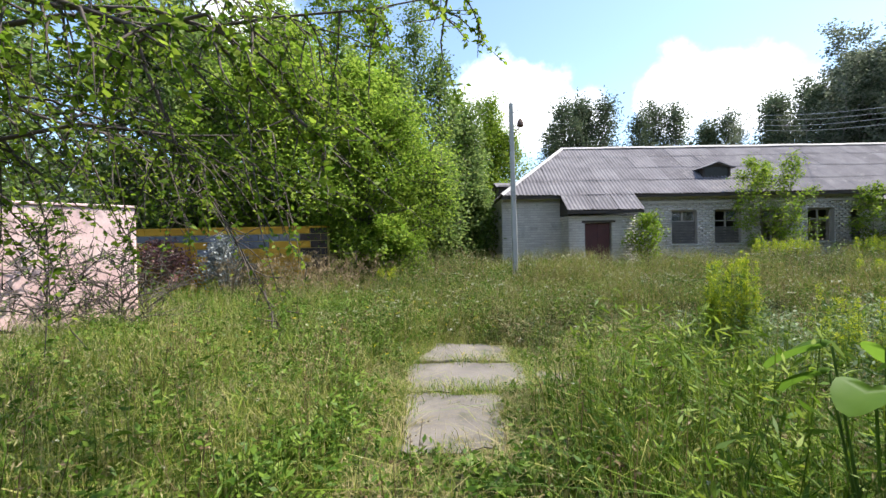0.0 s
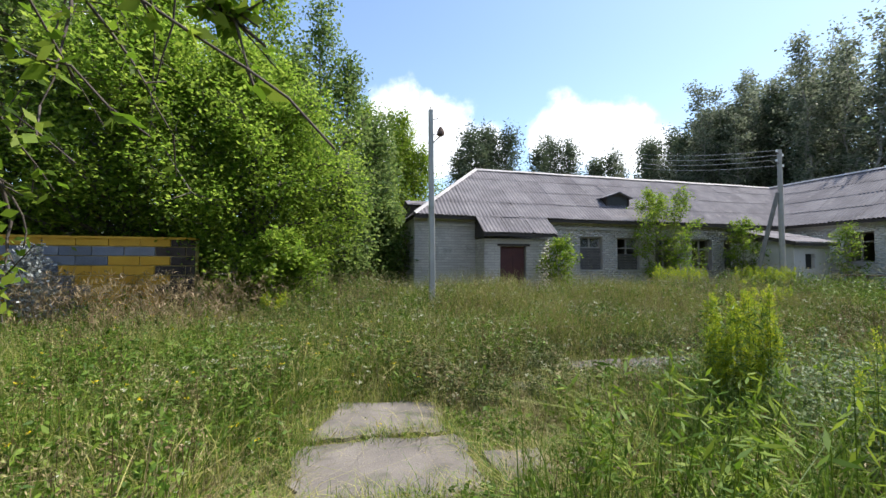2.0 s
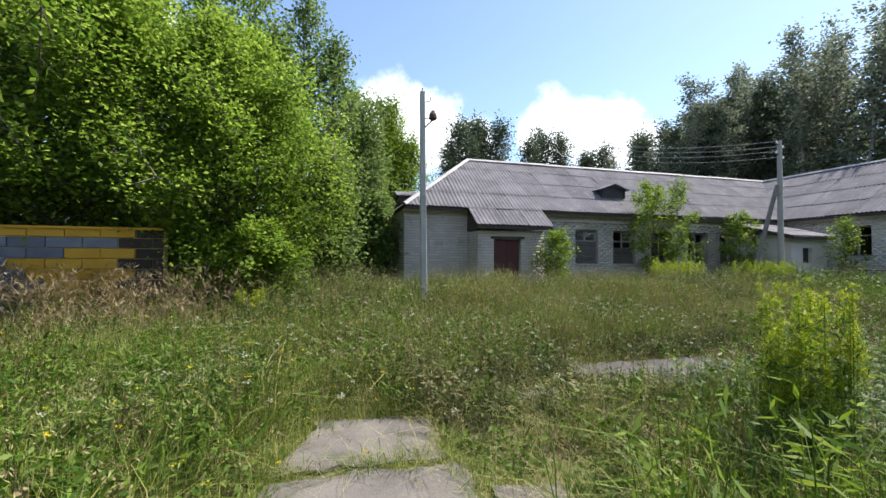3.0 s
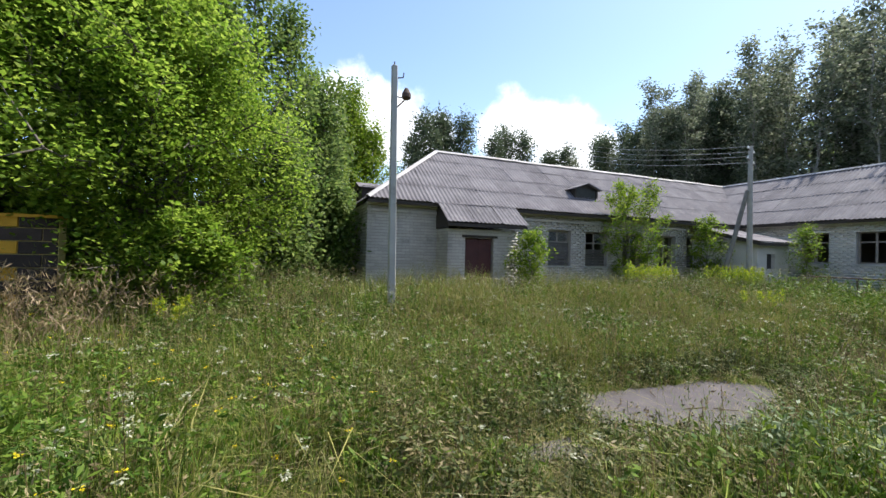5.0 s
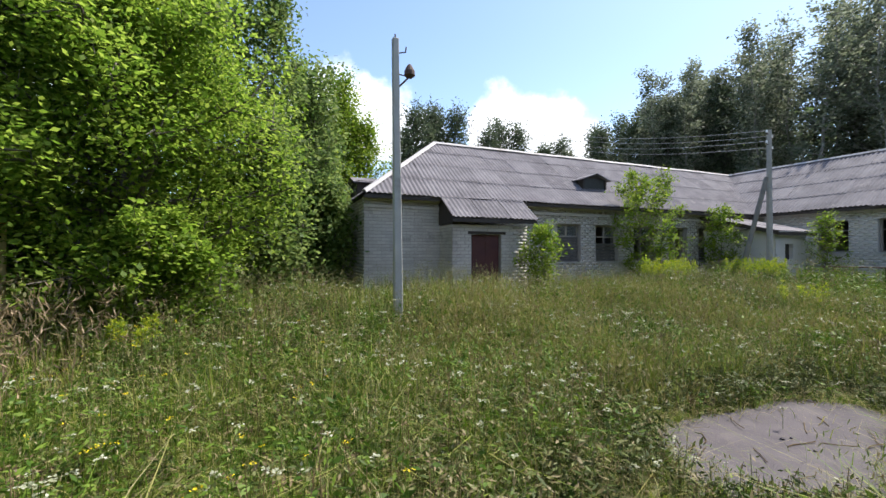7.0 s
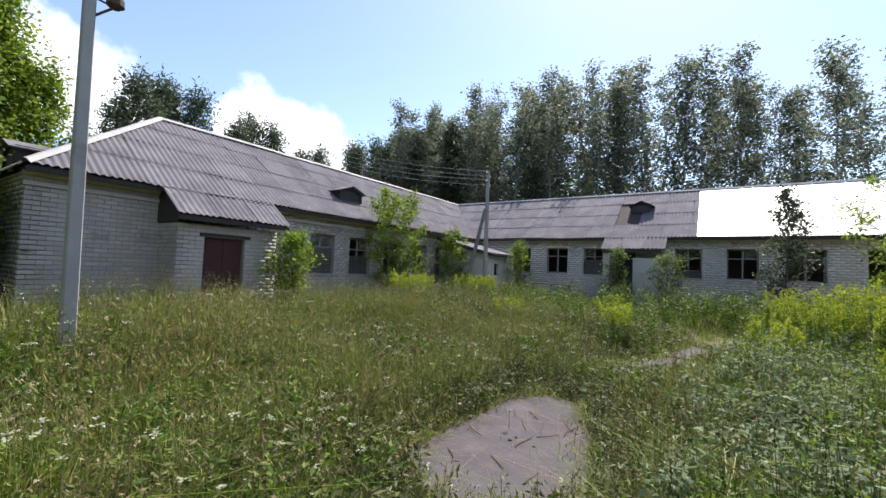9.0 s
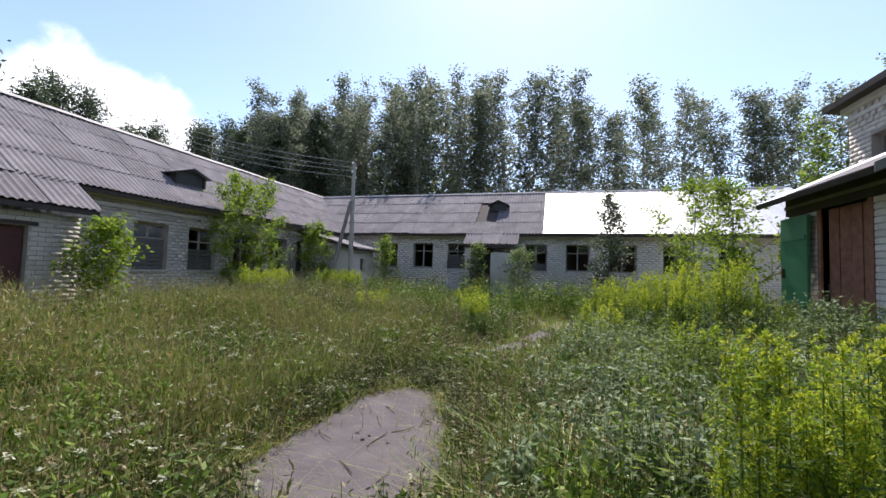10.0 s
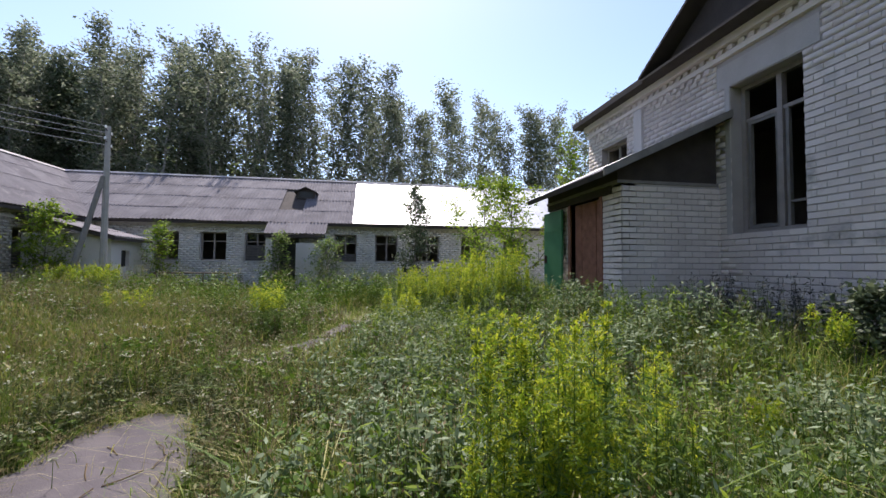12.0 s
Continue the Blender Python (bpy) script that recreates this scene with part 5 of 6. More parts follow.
    tr = new("trunk", soup("trunk", V, [F], M_twig))
    tr.parent = t
    P, D = np.array(P), unit(np.array(D))
    L = rng.uniform(.03, .065, len(P))
    L[len(P) - near:] *= .62
    c = leaf_object("crown", P, L, L * .55, rng, M_leaf_bright, .25, D * .5)
    c.parent = t
    tagged(t, "overhanging tree with drooping twigs and sparse leaves", "tree")


overhang()


# ---- meadow ----
def in_slab(x, y, margin=0.0):
    inside = np.zeros(len(x), bool)
    for c in SLABS:
        cx, cy = sum(p[0] for p in c) / len(c), sum(p[1] for p in c) / len(c)
        ok = np.ones(len(x), bool)
        for i, a in enumerate(c):
            b = c[(i + 1) % len(c)]
            nx, ny = b[1] - a[1], a[0] - b[0]
            ln = math.hypot(nx, ny)
            side = ((x - a[0]) * nx + (y - a[1]) * ny) / ln
            if ((cx - a[0]) * nx + (cy - a[1]) * ny) > 0:
                side = -side
            ok &= side < margin
        inside |= ok
    return inside


def blocked(x, y):
    b = (x > -.35) & (y > -.03) | (x > 17.55)
    b |= (x > 2.1) & (x < 4.75) & (y > -1.05)
    b |= (x > 14.5) & (x < 16.55) & (y > -2.8)
    b |= (x > 16.5) & (y < -7.3) & (y > -9.75)
    b |= (y < -17.7) & (x > .2) & (x < 9.2)
    b |= (x > 4.65) & (x < 7.6) & (y < -15.8)
    b |= (x < -6.2) & (y > -4.95) & (y < -4.4) | (np.abs((x + 9.06) * .707 - (y + 8.9) * .707 + .15) < .2) & (x < -9) & (x > -12.4)
    return b


WALK = np.array([(-2.95, -16.86), (-2.98, -15.6), (-2.9, -13.6), (-2.85, -12.3), (-2.5, -11.5), (-1.9, -11.55), (-1.5, -11.84)])


def walk_dist(x, y):
    p = np.stack([x, y], 1)
    best = np.full(len(x), 1e9)
    for a, b in zip(WALK, WALK[1:]):
        t = np.clip(((p - a) @ (b - a)) / ((b - a) @ (b - a)), 0, 1)
        best = np.minimum(best, np.linalg.norm(p - a - t[:, None] * (b - a), axis=1))
    return best


def patch_noise(x, y, s=1.0):
    return .5 + .25 * np.sin(x * 1.7 * s + 1.3 * np.sin(y * .9 * s)) + .25 * np.sin(y * 2.1 * s + 1.7 * np.sin(x * 1.1 * s + 2))


def scatter(rng, n, x0, x1, y0, y1, clump=0.0, per=1, slab_margin=-0.07, slab_keep=0.03):
    m = n // per
    x, y = rng.uniform(x0, x1, m), rng.uniform(y0, y1, m)
    x, y = np.repeat(x, per), np.repeat(y, per)
    if clump:
        x, y = x + rng.normal(0, clump, len(x)), y + rng.normal(0, clump, len(x))
    keep = ~blocked(x, y) & (~in_slab(x, y, slab_margin) | (rng.random(len(x)) < slab_keep))
    return x[keep], y[keep]


def tall(x, y):
    """Height of the growth, lower beside the path and where one walks."""
    h = .3 + .26 * patch_noise(x, y) + .22 * patch_noise(x + 9, y + 4, 2.3) + .24 * smooth_step(-8, -3, y)
    h = np.where(in_slab(x, y, .35), h * .5, h)
    return h * (.36 + .64 * smooth_step(.25, 1.3, walk_dist(x, y)))


def blades(rng, x, y, h, w, bend=.45):
    n = len(x)
    z = gz(x, y) - .02
    az, la = rng.uniform(0, 2 * math.pi, n), rng.uniform(0, 2 * math.pi, n)
    s = np.stack([np.cos(az), np.sin(az), np.zeros(n)], 1) * (w / 2)[:, None]
    lean = np.stack([np.cos(la), np.sin(la), np.zeros(n)], 1) * (h * rng.gamma(2, bend / 2, n))[:, None]
    base = np.stack([x, y, z], 1)
    up = np.zeros((n, 3))
    up[:, 2] = h
    mid = base + up * .6 + lean * .3
    tip = base + up * (1 - .25 * np.minimum(1, np.linalg.norm(lean, axis=1) / h))[:, None] + lean
    V = np.stack([base - s, base + s, mid + s * .75, mid - s * .75, tip], 1).reshape(-1, 3)
    i = np.arange(n)[:, None] * 5
    return V, i + [0, 1, 2, 3], i + [3, 2, 4], tip


def grass_field(name, rng, x, y, h, w, mat, label, bend=.45):
    V, q, t, tip = blades(rng, x, y, h, w, bend)
    ob = new(name, soup(name, V, [q, t], mat))
    tagged(ob, label, "grass", kind="stuff")
    return tip


gx, gy_ = scatter(RNG, 135000, -9.5, 5.5, -16.6, -7.0, .05, 7)
keep = (RNG.random(len(gx)) < 1.12 - .8 * smooth_step(-1.6, .6, gx) * smooth_step(-11.4, -10.2, gy_)) & (RNG.random(len(gx)) < .35 + 1.1 * patch_noise(gx, gy_, 3.1))
gx, gy_ = gx[keep], gy_[keep]
hh_ = tall(gx, gy_) * RNG.uniform(.45, 1.15, len(gx))
grass_field("meadow_grass", RNG, gx, gy_, hh_, RNG.uniform(.004, .008, len(gx)), M_grass, "dense green and straw meadow grass", .75)
lx, ly = scatter(RNG, 24000, -6.5, 4.5, -14.5, -7.5, .09, 24)
grass_field("straw_litter", RNG, lx, ly, RNG.uniform(.12, .3, len(lx)), RNG.uniform(.003, .006, len(lx)), M_straw, "tangled dry straw lying in the grass", 2.2)
gx, gy_ = scatter(RNG, 84000, -16, 17.6, -17.6, 0, .07, 5)
keep = (walk_dist(gx, gy_) > 3.0) & (RNG.random(len(gx)) < 1.1 - .6 * smooth_step(-1.6, .6, gx) * smooth_step(-11.4, -10.2, gy_) * smooth_step(-3, -5, gy_))
gx, gy_ = gx[keep], gy_[keep]
hh_ = tall(gx, gy_) * RNG.uniform(.6, 1.25, len(gx))
grass_field("meadow_grass", RNG, gx, gy_, hh_, RNG.uniform(.008, .015, len(gx)), M_grass, "dense green and straw meadow grass")
gx, gy_ = scatter(RNG, 30000, -34, 17, -30, 16, .1, 4)
keep = (gx < -14) | (gy_ < -17) | (gy_ > .5)
gx, gy_ = gx[keep], gy_[keep]
grass_field("meadow_grass", RNG, gx, gy_, RNG.uniform(.4, .9, len(gx)), RNG.uniform(.02, .04, len(gx)), M_grass, "rough grass around the buildings")
# reddish ripe grass in the middle of the yard
gx, gy_ = scatter(RNG, 20000, -1.5, 9.5, -9.0, -4.2, .06, 4)
keep = patch_noise(gx, gy_, .8) > .42
gx, gy_ = gx[keep], gy_[keep]
tips = grass_field("ripe_grass", RNG, gx, gy_, tall(gx, gy_) * RNG.uniform(.9, 1.35, len(gx)), np.full(len(gx), .006), M_grass_red, "reddish ripe grass with seed heads", .25)
hd = leaf_object("seed_heads", tips - [0, 0, .06], .1, .016, RNG, M_grass_red, 0, np.array([[0, 0, 2.5]]))
tagged(hd, "reddish brown grass seed heads", "grass", kind="stuff")


def culms(n, area, lo, hi, label, margin=.02):
    x, y = scatter(RNG, n, *area, .14, 6, margin, 0)
    keep = (RNG.random(len(x)) < .25 + patch_noise(x + 5, y - 2, 1.6)) & (walk_dist(x, y) > .45)
    x, y = x[keep], y[keep]
    tip = grass_field("ripe_culms", RNG, x, y, tall(x, y) * RNG.uniform(lo, hi, len(x)) + .05, RNG.uniform(.003, .005, len(x)), M_culm, label, .3)
    P = np.repeat(tip, 7, 0) + RNG.normal(0, 1, (len(tip) * 7, 3)) * [.014, .014, .045] - [0, 0, .05]
    tagged(leaf_object("panicles", P, .036, .008, RNG, M_culm, 0, np.array([[0, 0, 1.6]])), "feathery tan panicles of ripe grass", "grass", kind="stuff")


culms(9000, (-9.5, 4.5, -16.4, -7.5), .95, 1.5, "ripe tan grass culms standing over the meadow")
culms(9000, (-6, 14, -8.5, -.6), 1.0, 1.45, "ripe tan grass culms before the wing")

ex, ey = [], []
for c in SLABS:
    for i, a in enumerate(c):
        b = c[(i + 1) % len(c)]
        m = int(math.dist(a, b) * 330)
        t_ = RNG.random(m)
        ok = patch_noise(a[0] + (b[0] - a[0]) * t_, a[1] + (b[1] - a[1]) * t_, 5.0) > .42
        t_ = t_[ok]
        ex.append(a[0] + (b[0] - a[0]) * t_ + RNG.normal(0, .085, len(t_)))
        ey.append(a[1] + (b[1] - a[1]) * t_ + RNG.normal(0, .085, len(t_)))
ex, ey = np.concatenate(ex), np.concatenate(ey)
grass_field("edge_grass", RNG, ex, ey, RNG.uniform(.06, .24, len(ex)), RNG.uniform(.004, .008, len(ex)), M_grass, "short grass growing over the edges of the path", 1.1)


def weed_patch(name, rng, x, y, h, per, leaf, mat, label, slim=.42, spread=.07, low=.05, category="weeds", up=.4):
    """Leafy stems: per leaves up each stem."""
    n = len(x)
    z = gz(x, y)
    t = rng.uniform(low, 1, (n, per))
    lean = rng.normal(0, .1, (n, 2))
    P = np.stack([x[:, None] + lean[:, :1] * t * h[:, None] + rng.normal(0, spread, (n, per)) * (1.1 - t * .7), y[:, None] + lean[:, 1:] * t * h[:, None] + rng.normal(0, spread, (n, per)) * (1.1 - t * .7), z[:, None] + t * h[:, None]], -1).reshape(-1, 3)
    L = leaf * rng.uniform(.6, 1.3, len(P))
    V, F = leaves(P, L, L * slim, rng, up)
    tip = np.stack([x + lean[:, 0] * h, y + lean[:, 1] * h, z + h], 1)
    S, G = tubes([(a, b, .004, .002) for a, b in zip(np.stack([x, y, z], 1), tip)], 3)
    ob = new(name, soup(name, np.concatenate([V, S]), [F, G + len(V)], mat))
    tagged(ob, label, category, kind="stuff")
    return tip


# broad-leaved undergrowth everywhere
gx, gy_ = scatter(RNG, 9000, -9, 9, -15.5, -4, .12, 6, .05, 0)
keep = RNG.random(len(gx)) < .25 + patch_noise(gx + 3, gy_, 1.4)
gx, gy_ = gx[keep], gy_[keep]
weed_patch("meadow_weeds", RNG, gx, gy_, tall(gx, gy_) * RNG.uniform(.6, 1.12, len(gx)), 18, .072, M_weed_green, "mixed green broad-leaved weeds in the meadow")
# olive yarrow and plantain filling the yard
gx, gy_ = scatter(RNG, 7000, -4.5, 11, -11.0, -3.6, .12, 5, .06, 0)
keep = (RNG.random(len(gx)) < .25 + 1.1 * patch_noise(gx - 2, gy_, 2.3)) & (walk_dist(gx, gy_) > .5)
gx, gy_ = gx[keep], gy_[keep]
weed_patch("yarrow", RNG, gx, gy_, np.maximum(tall(gx, gy_) * RNG.uniform(.55, 1.05, len(gx)), .1), 26, .06, M_yarrow, "olive brown yarrow leaves filling the yard", .3, .085)
# brownish low growth between the slab and the grey-green weeds
gx, gy_ = scatter(RNG, 900, -.3, 5.0, -12.0, -10.4, .1, 4, .06, 0)
keep = (walk_dist(gx, gy_) > .6) & (gy_ > -11.7 - .13 * np.maximum(gx, 0))
gx, gy_ = gx[keep], gy_[keep]
weed_patch("brown_weeds", RNG, gx, gy_, RNG.uniform(.2, .45, len(gx)), 26, .05, M_yarrow, "low brownish weeds beside the path", .3, .07)
weed_patch("dry_weeds", RNG, gx[::3], gy_[::3], RNG.uniform(.25, .5, len(gx[::3])), 14, .04, M_stalk, "dry brown weeds beside the path", .3, .05)
# coarse tufts of broad grass and leafy clumps standing out of the meadow
gx, gy_ = scatter(RNG, 9000, -7.5, 4.0, -14.5, -6.5, .07, 18, .0, 0)
keep = (walk_dist(gx, gy_) > .7) & (patch_noise(gx, gy_, 1.2) > .3)
gx, gy_ = gx[keep], gy_[keep]
grass_field("broad_grass", RNG, gx, gy_, tall(gx, gy_) * RNG.uniform(.7, 1.25, len(gx)), RNG.uniform(.009, .018, len(gx)), M_grass, "coarse tufts of broad-bladed grass", 1.0)
for x0, x1, y0, y1, n, hs in ((-6.5, -3.6, -11.2, -8.0, 420, .62), (-2.2, 0.4, -10.8, -8.4, 260, .42), (-1.4, 2.5, -8.6, -6.4, 260, .6), (-.9, .6, -11.6, -10.7, 130, .4), (-4.6, -3.5, -14.6, -11.6, 160, .42)):
    gx, gy_ = scatter(RNG, n, x0, x1, y0, y1, .16, 9, .05, 0)
    weed_patch("leafy_clump", RNG, gx, gy_, hs * RNG.uniform(.6, 1.2, len(gx)), 26, .08, M_yarrow if hs < .43 and x0 > -3 else M_weed_green, "clumps of leafy weeds in the meadow", .27, .06, up=.8)
gx, gy_ = scatter(RNG, 700, -7, 6, -14.5, -6.5, .2, 2, .05, 0)
gx, gy_ = gx[walk_dist(gx, gy_) > .8], gy_[walk_dist(gx, gy_) > .8]
grass_field("long_straws", RNG, gx, gy_, np.maximum(tall(gx, gy_), .3) * RNG.uniform(.7, 1.2, len(gx)), np.full(len(gx), .006), M_straw, "long dry straws arching over the meadow", 2.0)
gx, gy_ = scatter(RNG, 520, .2, 8, -15.8, -11.8, .2, 5, .12, 0)
weed_patch("lime_weeds", RNG, gx, gy_, RNG.uniform(.6, .95, len(gx)), 40, .075, M_lime_weed, "lime green narrow-leaved weeds among the grey ones", .2, .06, up=.6)
gx, gy_ = scatter(RNG, 1500, -1.9, .4, -16.3, -12.9, .16, 12, .1, 0)
gx, gy_ = gx[walk_dist(gx, gy_) > .75], gy_[walk_dist(gx, gy_) > .75]
grass_field("tall_grass", RNG, gx, gy_, RNG.uniform(.6, 1.15, len(gx)), RNG.uniform(.005, .009, len(gx)), M_weed_green, "tall arching grass by the start of the walk", .7)
# tussocks of half dry grass, bent outwards
tx, ty = scatter(RNG, 210, -6.5, 4.5, -13.5, -6.8, 0, 1, .1, 0)
tx, ty = tx[walk_dist(tx, ty) > .6], ty[walk_dist(tx, ty) > .6]
gx, gy_ = np.repeat(tx, 70) + RNG.normal(0, .09, len(tx) * 70), np.repeat(ty, 70) + RNG.normal(0, .09, len(tx) * 70)
grass_field("tussocks", RNG, gx, gy_, np.maximum(tall(gx, gy_), .25) * RNG.uniform(.55, 1.05, len(gx)), RNG.uniform(.004, .007, len(gx)), M_tussock, "tussocks of half dry tangled grass", 1.5)
# dark olive weeds along the edge of the large slab
gx, gy_ = scatter(RNG, 2600, -2.2, 4.4, -11.1, -8.0, .1, 5, .03, 0)
keep = (walk_dist(gx, gy_) > .55) & in_slab(gx, gy_, 1.0)
gx, gy_ = gx[keep], gy_[keep]
weed_patch("olive_weeds", RNG, gx, gy_, RNG.uniform(.18, .42, len(gx)), 26, .05, M_olive, "dark olive weeds along the edge of the path", .34, .07)
# tall rank weeds before the cross wing
gx, gy_ = scatter(RNG, 1300, 9.5, 17.0, -13.5, -2.6, .2, 6, .15, 0)
gx, gy_ = gx[patch_noise(gx, gy_, .9) > .33], gy_[patch_noise(gx, gy_, .9) > .33]
weed_patch("rank_weeds", RNG, gx, gy_, RNG.uniform(.55, 1.15, len(gx)), 34, .1, M_weed_green, "tall rank weeds before the cross wing", .35, .1)
tip = np.stack([gx, gy_, gz(gx, gy_) + RNG.uniform(.7, 1.3, len(gx))], 1)[::2]
tagged(leaf_object("pale_tops", np.repeat(tip, 8, 0) + RNG.normal(0, .07, (len(tip) * 8, 3)), .06, .02, RNG, M_culm, 0, np.array([[0, 0, 1.2]])), "pale seed tops of the rank weeds", "weeds", kind="stuff")
# withered weeds and a dark bush at the foot of the hall
gx, gy_ = scatter(RNG, 150, 2.6, 4.6, -17.65, -16.5, .1, 3, .1, 0)
weed_patch("withered_weeds", RNG, gx, gy_, RNG.uniform(.5, 1.0, len(gx)), 40, .05, M_withered, "dark withered weeds at the foot of the hall", .3, .06)
tree("dark_bush", "low dark green bush beside the hall wall", (2.2, -17.25), 97, .95, .03, .55, .05, .5, 26, 3, 2000, .08, .07, M_needle, M_bark, "shrub", top=.45, sides=3)
# thin brown stalks of last year's weeds
gx, gy_ = scatter(RNG, 3600, -7, 11, -15, -3, .12, 3, .05, 0)
hs = np.maximum(tall(gx, gy_), .25) * RNG.uniform(.8, 1.35, len(gx))
zs = gz(gx, gy_)
ln_ = RNG.normal(0, .14, (len(gx), 2)) * hs[:, None]
top_ = np.stack([gx + ln_[:, 0], gy_ + ln_[:, 1], zs + hs], 1)
V, F = tubes([(a, b, .004, .0022) for a, b in zip(np.stack([gx, gy_, zs], 1), top_)], 3)
tagged(new("dry_stalks", soup("dry_stalks", V, [F], M_stalk)), "thin brown dry weed stalks", "weeds", kind="stuff")
P = np.repeat(top_, 6, 0) + RNG.normal(0, .022, (len(top_) * 6, 3)) - [0, 0, .03]
tagged(leaf_object("stalk_heads", P, .03, .014, RNG, M_stalk, 0), "small brown seed heads on dry stalks", "weeds", kind="stuff")
# grey-green weeds between the path and the hall
gx, gy_ = scatter(RNG, 5200, .3, 9.5, -16.0, -11.2, .12, 4, .12, 0)
keep = (gy_ < -10.9 - .13 * np.maximum(gx, 0) + RNG.normal(0, .15, len(gx))) & (walk_dist(gx, gy_) > .9) & (RNG.random(len(gx)) < .3 + .9 * patch_noise(gx, gy_, 2.6))
gx, gy_ = gx[keep], gy_[keep]
weed_patch("grey_green_weeds", RNG, gx, gy_, RNG.uniform(.45, .8, len(gx)) * (.55 + .7 * patch_noise(gx, gy_, 1.9)), 32, .066, M_weed, "dense grey-green leafy weeds beside the path", .38, .075, up=.7)
# tall leafy weeds beside the start of the walk
gx, gy_ = scatter(RNG, 110, -1.75, -.2, -16.2, -13.0, .15, 3, .1, 0)
weed_patch("tall_weeds", RNG, gx, gy_, RNG.uniform(.75, 1.2, len(gx)), 46, .1, M_lime_weed, "tall leafy lime green weeds by the walk", .17, .05, up=.8)


def burdock_leaf():
    """A broad heart-shaped leaf with a folded midrib, its stalk end at the origin, along x."""
    bm = bmesh.new()
    rim = []
    for k in range(18):
        a = 2 * math.pi * k / 18
        r = .5 * (1 - .42 * max(0, math.cos(a - math.pi)) ** 6) * (1 + .25 * max(0, math.cos(a)) ** 3) * (1 + .03 * (k % 2))
        x, y = .42 + r * math.cos(a), .82 * r * math.sin(a)
        rim.append(bm.verts.new((x, y, .3 * abs(y) - .22 * x * x + .02 * math.sin(3 * a))))
    rib = [bm.verts.new((x, 0, -.22 * x * x)) for x in (.12, .45, .78)]
    for k in range(18):
        p, q = rim[k], rim[(k + 1) % 18]
        c = rib[2] if (p.co.x + q.co.x) > 1.2 else rib[1] if (p.co.x + q.co.x) > .6 else rib[0]
        bm.faces.new((p, q, c))
    for side in (1, -1):
        for lo, hi in ((0, 1), (1, 2)):
            near = [v for v in rim if v.co.y * side > 0]
            limit = (.3, .6)[lo]
            v = min(near, key=lambda w: abs(w.co.x - limit))
            bm.faces.new((rib[lo], rib[hi], v))
    return mesh_of("leaf", bm, M_burdock, smooth=True)


BURDOCK_LEAF = burdock_leaf()
rnd = random.Random(15)
for x, y, h in ((-1.22, -15.3, 1.2),):
    t = new("burdock")
    t.matrix_basis = pose(x, y, float(gz(x, y)))
    for k in range(8):
        az, z, out = k * 2.4 + rnd.uniform(-.3, .3), h * rnd.uniform(.78, 1), rnd.uniform(.08, .2)
        tip = (out * math.cos(az), out * math.sin(az), z)
        bm = bmesh.new()
        rod(bm, (0, 0, -.02), tip, .009, .005, 5)
        stalk = part("stalk", bm, M_gold_stem, t)
        lf = new("leaf", BURDOCK_LEAF)
        lf.parent = stalk
        lf.matrix_basis = pose(*tip, 0, rnd.uniform(-5, 25), math.degrees(az)) @ Matrix.Scale(rnd.uniform(.17, .26), 4)
    tagged(t, "burdock with large sunlit leaves among the weeds", "burdock", "burdock plants")


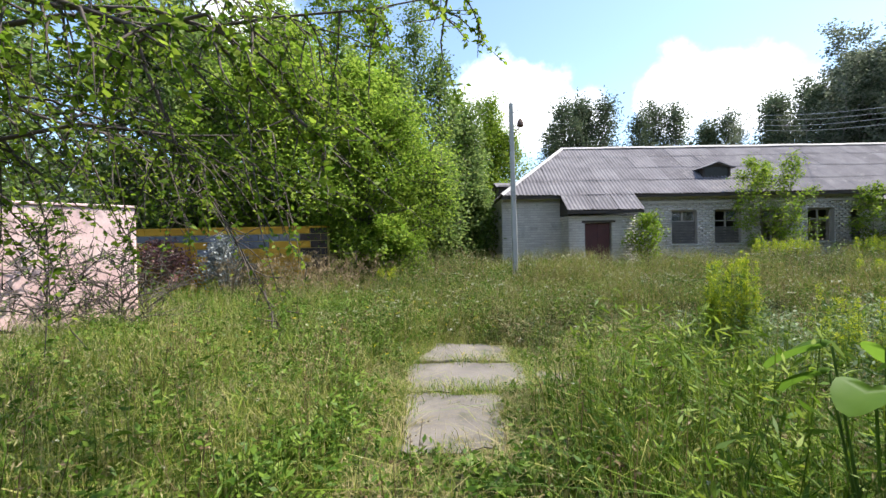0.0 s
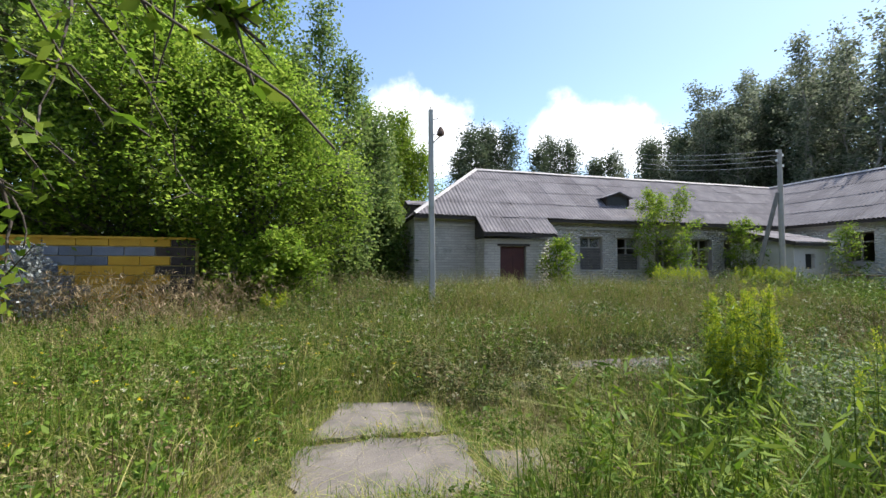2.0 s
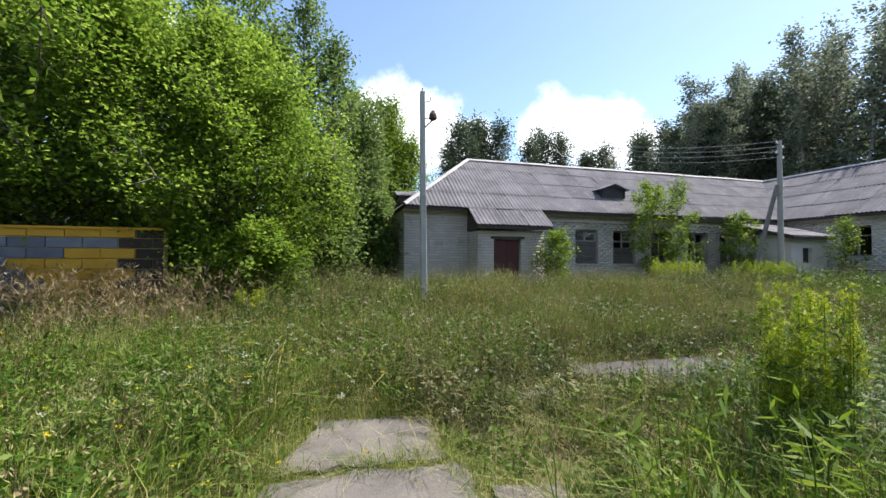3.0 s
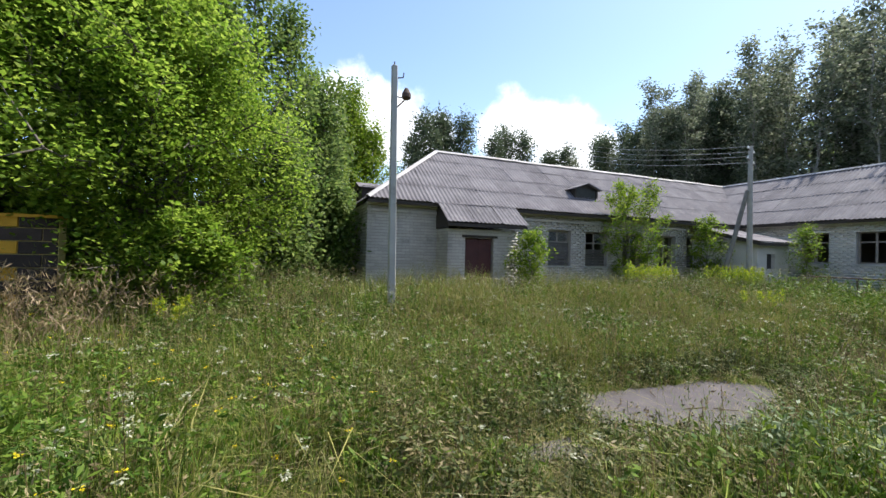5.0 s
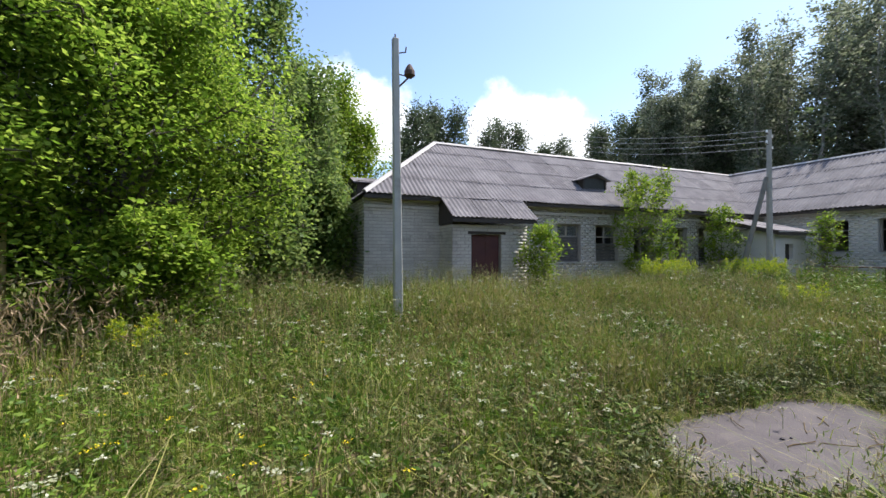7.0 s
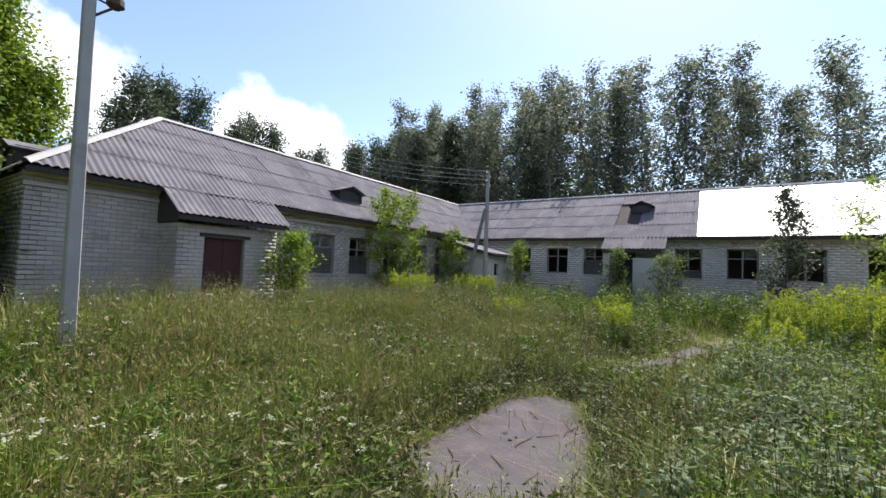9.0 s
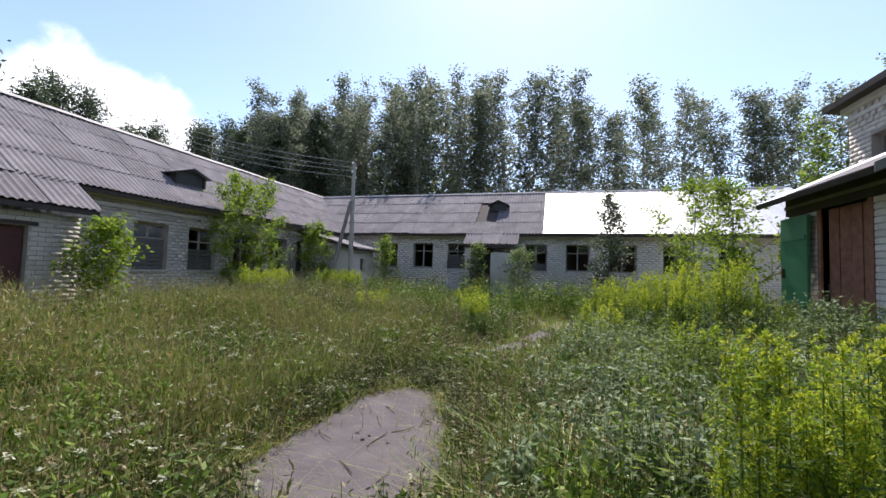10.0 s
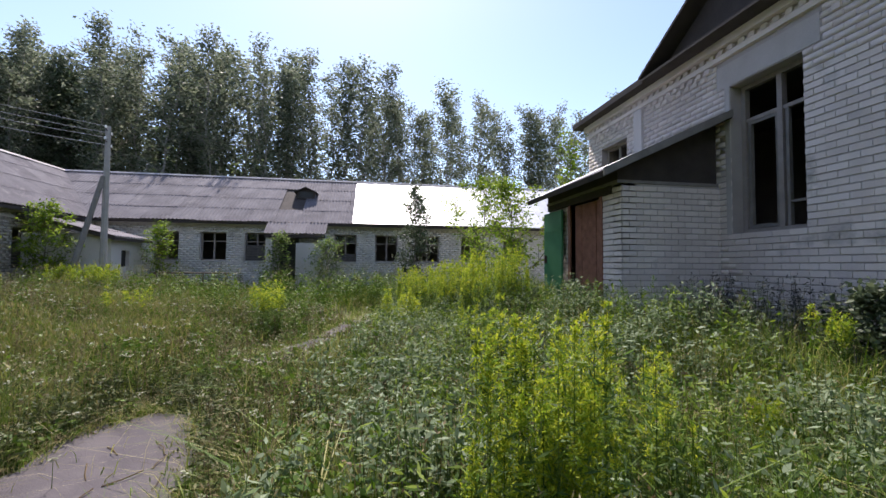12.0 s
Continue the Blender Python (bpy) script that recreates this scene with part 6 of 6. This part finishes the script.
def goldenrod(x0, y0, rx, ry, n, h0, h1, seed, yellow=1.0):
    rng = np.random.default_rng(seed)
    a, r = rng.uniform(0, 2 * math.pi, n), np.sqrt(rng.random(n))
    x, y = x0 + rx * r * np.cos(a), y0 + ry * r * np.sin(a)
    keep = ~blocked(x, y) & ~in_slab(x, y, .1)
    x, y = x[keep], y[keep]
    h = rng.uniform(h0, h1, len(x))
    t = new("goldenrod")
    t.matrix_basis = pose(x0, y0, float(gz(x0, y0)))
    inv = t.matrix_basis.inverted()
    z = gz(x, y)
    per = 70
    u = rng.uniform(.15, .95, (len(x), per))
    P = np.stack([x[:, None] + rng.normal(0, .035, u.shape), y[:, None] + rng.normal(0, .035, u.shape), z[:, None] + u * h[:, None]], -1).reshape(-1, 3)
    V, F = leaves(P, .08, .011, rng, .3, np.array([[0, 0, .4]]))
    tip = np.stack([x, y, z + h], 1)
    S, G = tubes([(p, q, .004, .002) for p, q in zip(np.stack([x, y, z], 1), tip)], 3)
    off = np.array([x0, y0, float(gz(x0, y0))])
    st = new("stem_foliage", soup("stem_foliage", np.concatenate([V, S]) - off, [F, G + len(V)], M_gold_stem))
    st.parent = t
    st["kind"] = "stuff"
    # arching side branches that carry the bloom
    close = math.hypot(x0 + 1.5, y0 + 12) < 4
    nb, nd = (30, 11) if close else (14, 6)
    nb = max(4, int(nb * min(1.2, yellow)))
    u = rng.random((len(x), nb))
    az = rng.uniform(0, 2 * math.pi, u.shape)
    reach = (.018 + .055 * (1 - u)) * rng.uniform(.6, 1.2, u.shape)
    v = np.linspace(.1, 1, nd)[None, None, :]
    px = x[:, None, None] + (np.cos(az) * reach)[..., None] * v
    py = y[:, None, None] + (np.sin(az) * reach)[..., None] * v
    pz = (z + h * .66)[:, None, None] + (h * .36)[:, None, None] * u[..., None] + reach[..., None] * (2.4 * v - 1.1 * v * v)
    P = np.stack([px, py, pz], -1).reshape(-1, 3) + rng.normal(0, .006, (px.size, 3))
    q = .66 if close else 1.35
    V, F = leaves(P, .034 * q, .011 * q, rng, .3, np.array([[0, 0, .9]]))
    fl = new("plume", soup("plume", V - off, [F], M_goldenrod))
    fl.parent = t
    fl["kind"] = "stuff"
    return tagged(t, "clump of tall goldenrod with lime yellow plumes", "goldenrod", "goldenrod clumps")


for k, row in enumerate(((0.12, -12.54, .25, .3, 50, .6, 1.42, 1.1), (0.8, -13.3, .45, .4, 36, .6, 1.2, .4), (7.0, -14.4, 1.0, .7, 110, .8, 1.6, 1.2), (8.6, -13.9, 1.0, .7, 120, .85, 1.66, 1.2),
                         (10.4, -13.2, 1.2, .7, 120, .85, 1.55, 1.2), (9.4, -2.4, 1.1, .6, 110, .9, 1.25, 1.2), (12.2, -3.4, 1.1, .7, 110, .9, 1.25, 1.2), (8.0, -9.6, .5, .4, 34, .75, 1.1, 1.1), (7.2, -12.4, .6, .4, 42, .65, 1.1, 1.0), (8.0, -6.8, .5, .4, 16, .7, .95, .8),
                         (2.2, -16.7, .22, .15, 12, .55, .75, 1.0), (1.05, -14.65, .14, .14, 8, .5, .65, 1.0), (4.4, -13.4, .5, .4, 22, .8, 1.05, .6), (11.8, -8.6, .6, .5, 24, .7, 1.0, .8), (-4.3, -6.4, .25, .2, 10, .6, .8, 1.0))):
    goldenrod(*row[:7], 200 + k, row[7])

# dry plumes of reed grass by the painted wall
gx, gy_ = scatter(RNG, 1500, -8.6, -4.6, -7.6, -5.3, .12, 4)
keep = RNG.random(len(gx)) < 1.5 * patch_noise(gx, gy_, 1.5) - .2
gx, gy_ = gx[keep], gy_[keep]
tips = grass_field("reed_grass", RNG, gx, gy_, RNG.uniform(.6, 1.3, len(gx)), np.full(len(gx), .006), M_plume, "pale brown reed grass by the painted wall", .3)
P = np.repeat(tips, 5, 0) + RNG.normal(0, .03, (len(tips) * 5, 3)) - [0, 0, .06]
tagged(leaf_object("reed_plumes", P, .12, .014, RNG, M_plume, 0, np.array([[0, 0, 1.2]])), "feathery brown reed plumes", "grass", kind="stuff")


# pale umbels and small yellow flowers in the meadow
def blooms(name, n, area, mat, size, label, seed, per=7):
    rng = np.random.default_rng(seed)
    x, y = scatter(rng, n, *area)
    h = np.maximum(tall(x, y) * rng.uniform(.85, 1.2, len(x)), .12)
    z = gz(x, y)
    P = np.repeat(np.stack([x, y, z + h], 1), per, 0)
    P = P + rng.normal(0, 1, P.shape) * [size * .55, size * .55, size * .1]
    V, F = leaves(P, size * .8, size * .7, rng, 4.0)
    S, G = tubes([(a, b, .003, .002) for a, b in zip(np.stack([x, y, z], 1), np.stack([x, y, z + h], 1))], 3)
    tagged(new(name, soup(name, V, [F], mat)), label, "flowers", kind="stuff")
    tagged(new(name + "_stems", soup(name + "_stems", S, [G], M_weed_green)), "thin flower stems", "flowers", kind="stuff")


blooms("white_umbels", 1000, (-5, 10, -11, -3), M_flower, .03, "pale white umbels scattered in the meadow", 5, 12)
blooms("white_daisies", 500, (-9, 3, -16, -8), M_flower, .016, "small white flowers in the grass", 6, 4)
blooms("yellow_flowers", 130, (-7, -2, -12, -6), M_bloom, .022, "small yellow flowers in the grass", 7)


# loose bits on the path
rnd = random.Random(9)
for k in range(3):
    x, y = rnd.uniform(.6, 2.9), rnd.uniform(-10.1, -9.3)
    bm = bmesh.new()
    bmesh.ops.create_icosphere(bm, subdivisions=1, radius=rnd.uniform(.014, .026))
    for v in bm.verts:
        v.co = Vector((v.co.x * rnd.uniform(.7, 1.4), v.co.y * rnd.uniform(.7, 1.3), v.co.z * .6))
    c = part("concrete_chunk", bm, M_slab)
    c.matrix_basis = pose(x, y, .045, 0, 0, rnd.uniform(0, 360))
    tagged(c, "small broken chunk of concrete on the path", "rubble", "rubble on the path")
for k in range(16):
    x, y = rnd.uniform(.4, 3.0), rnd.uniform(-10.3, -9.2)
    bm = bmesh.new()
    a, r = Vector((0, 0, 0)), rnd.uniform(.003, .006)
    pts = [a]
    for s in range(3):
        a = a + Vector((rnd.uniform(.05, .13), rnd.uniform(-.03, .03), rnd.uniform(-.002, .012)))
        pts.append(a)
    rings = [[bm.verts.new(p + Vector((0, dy * r, dz * r))) for dy, dz in ((-1, 0), (0, -1), (1, 0), (0, 1))] for p in pts]
    for u, v in zip(rings, rings[1:]):
        for i in range(4):
            bm.faces.new((u[i], u[(i + 1) % 4], v[(i + 1) % 4], v[i]))
    c = part("twig", bm, M_stalk)
    c.matrix_basis = pose(x, y, .043, 0, 0, rnd.uniform(0, 360))
    tagged(c, "dry brown twig lying on the concrete path", "twig", "twigs on the path")
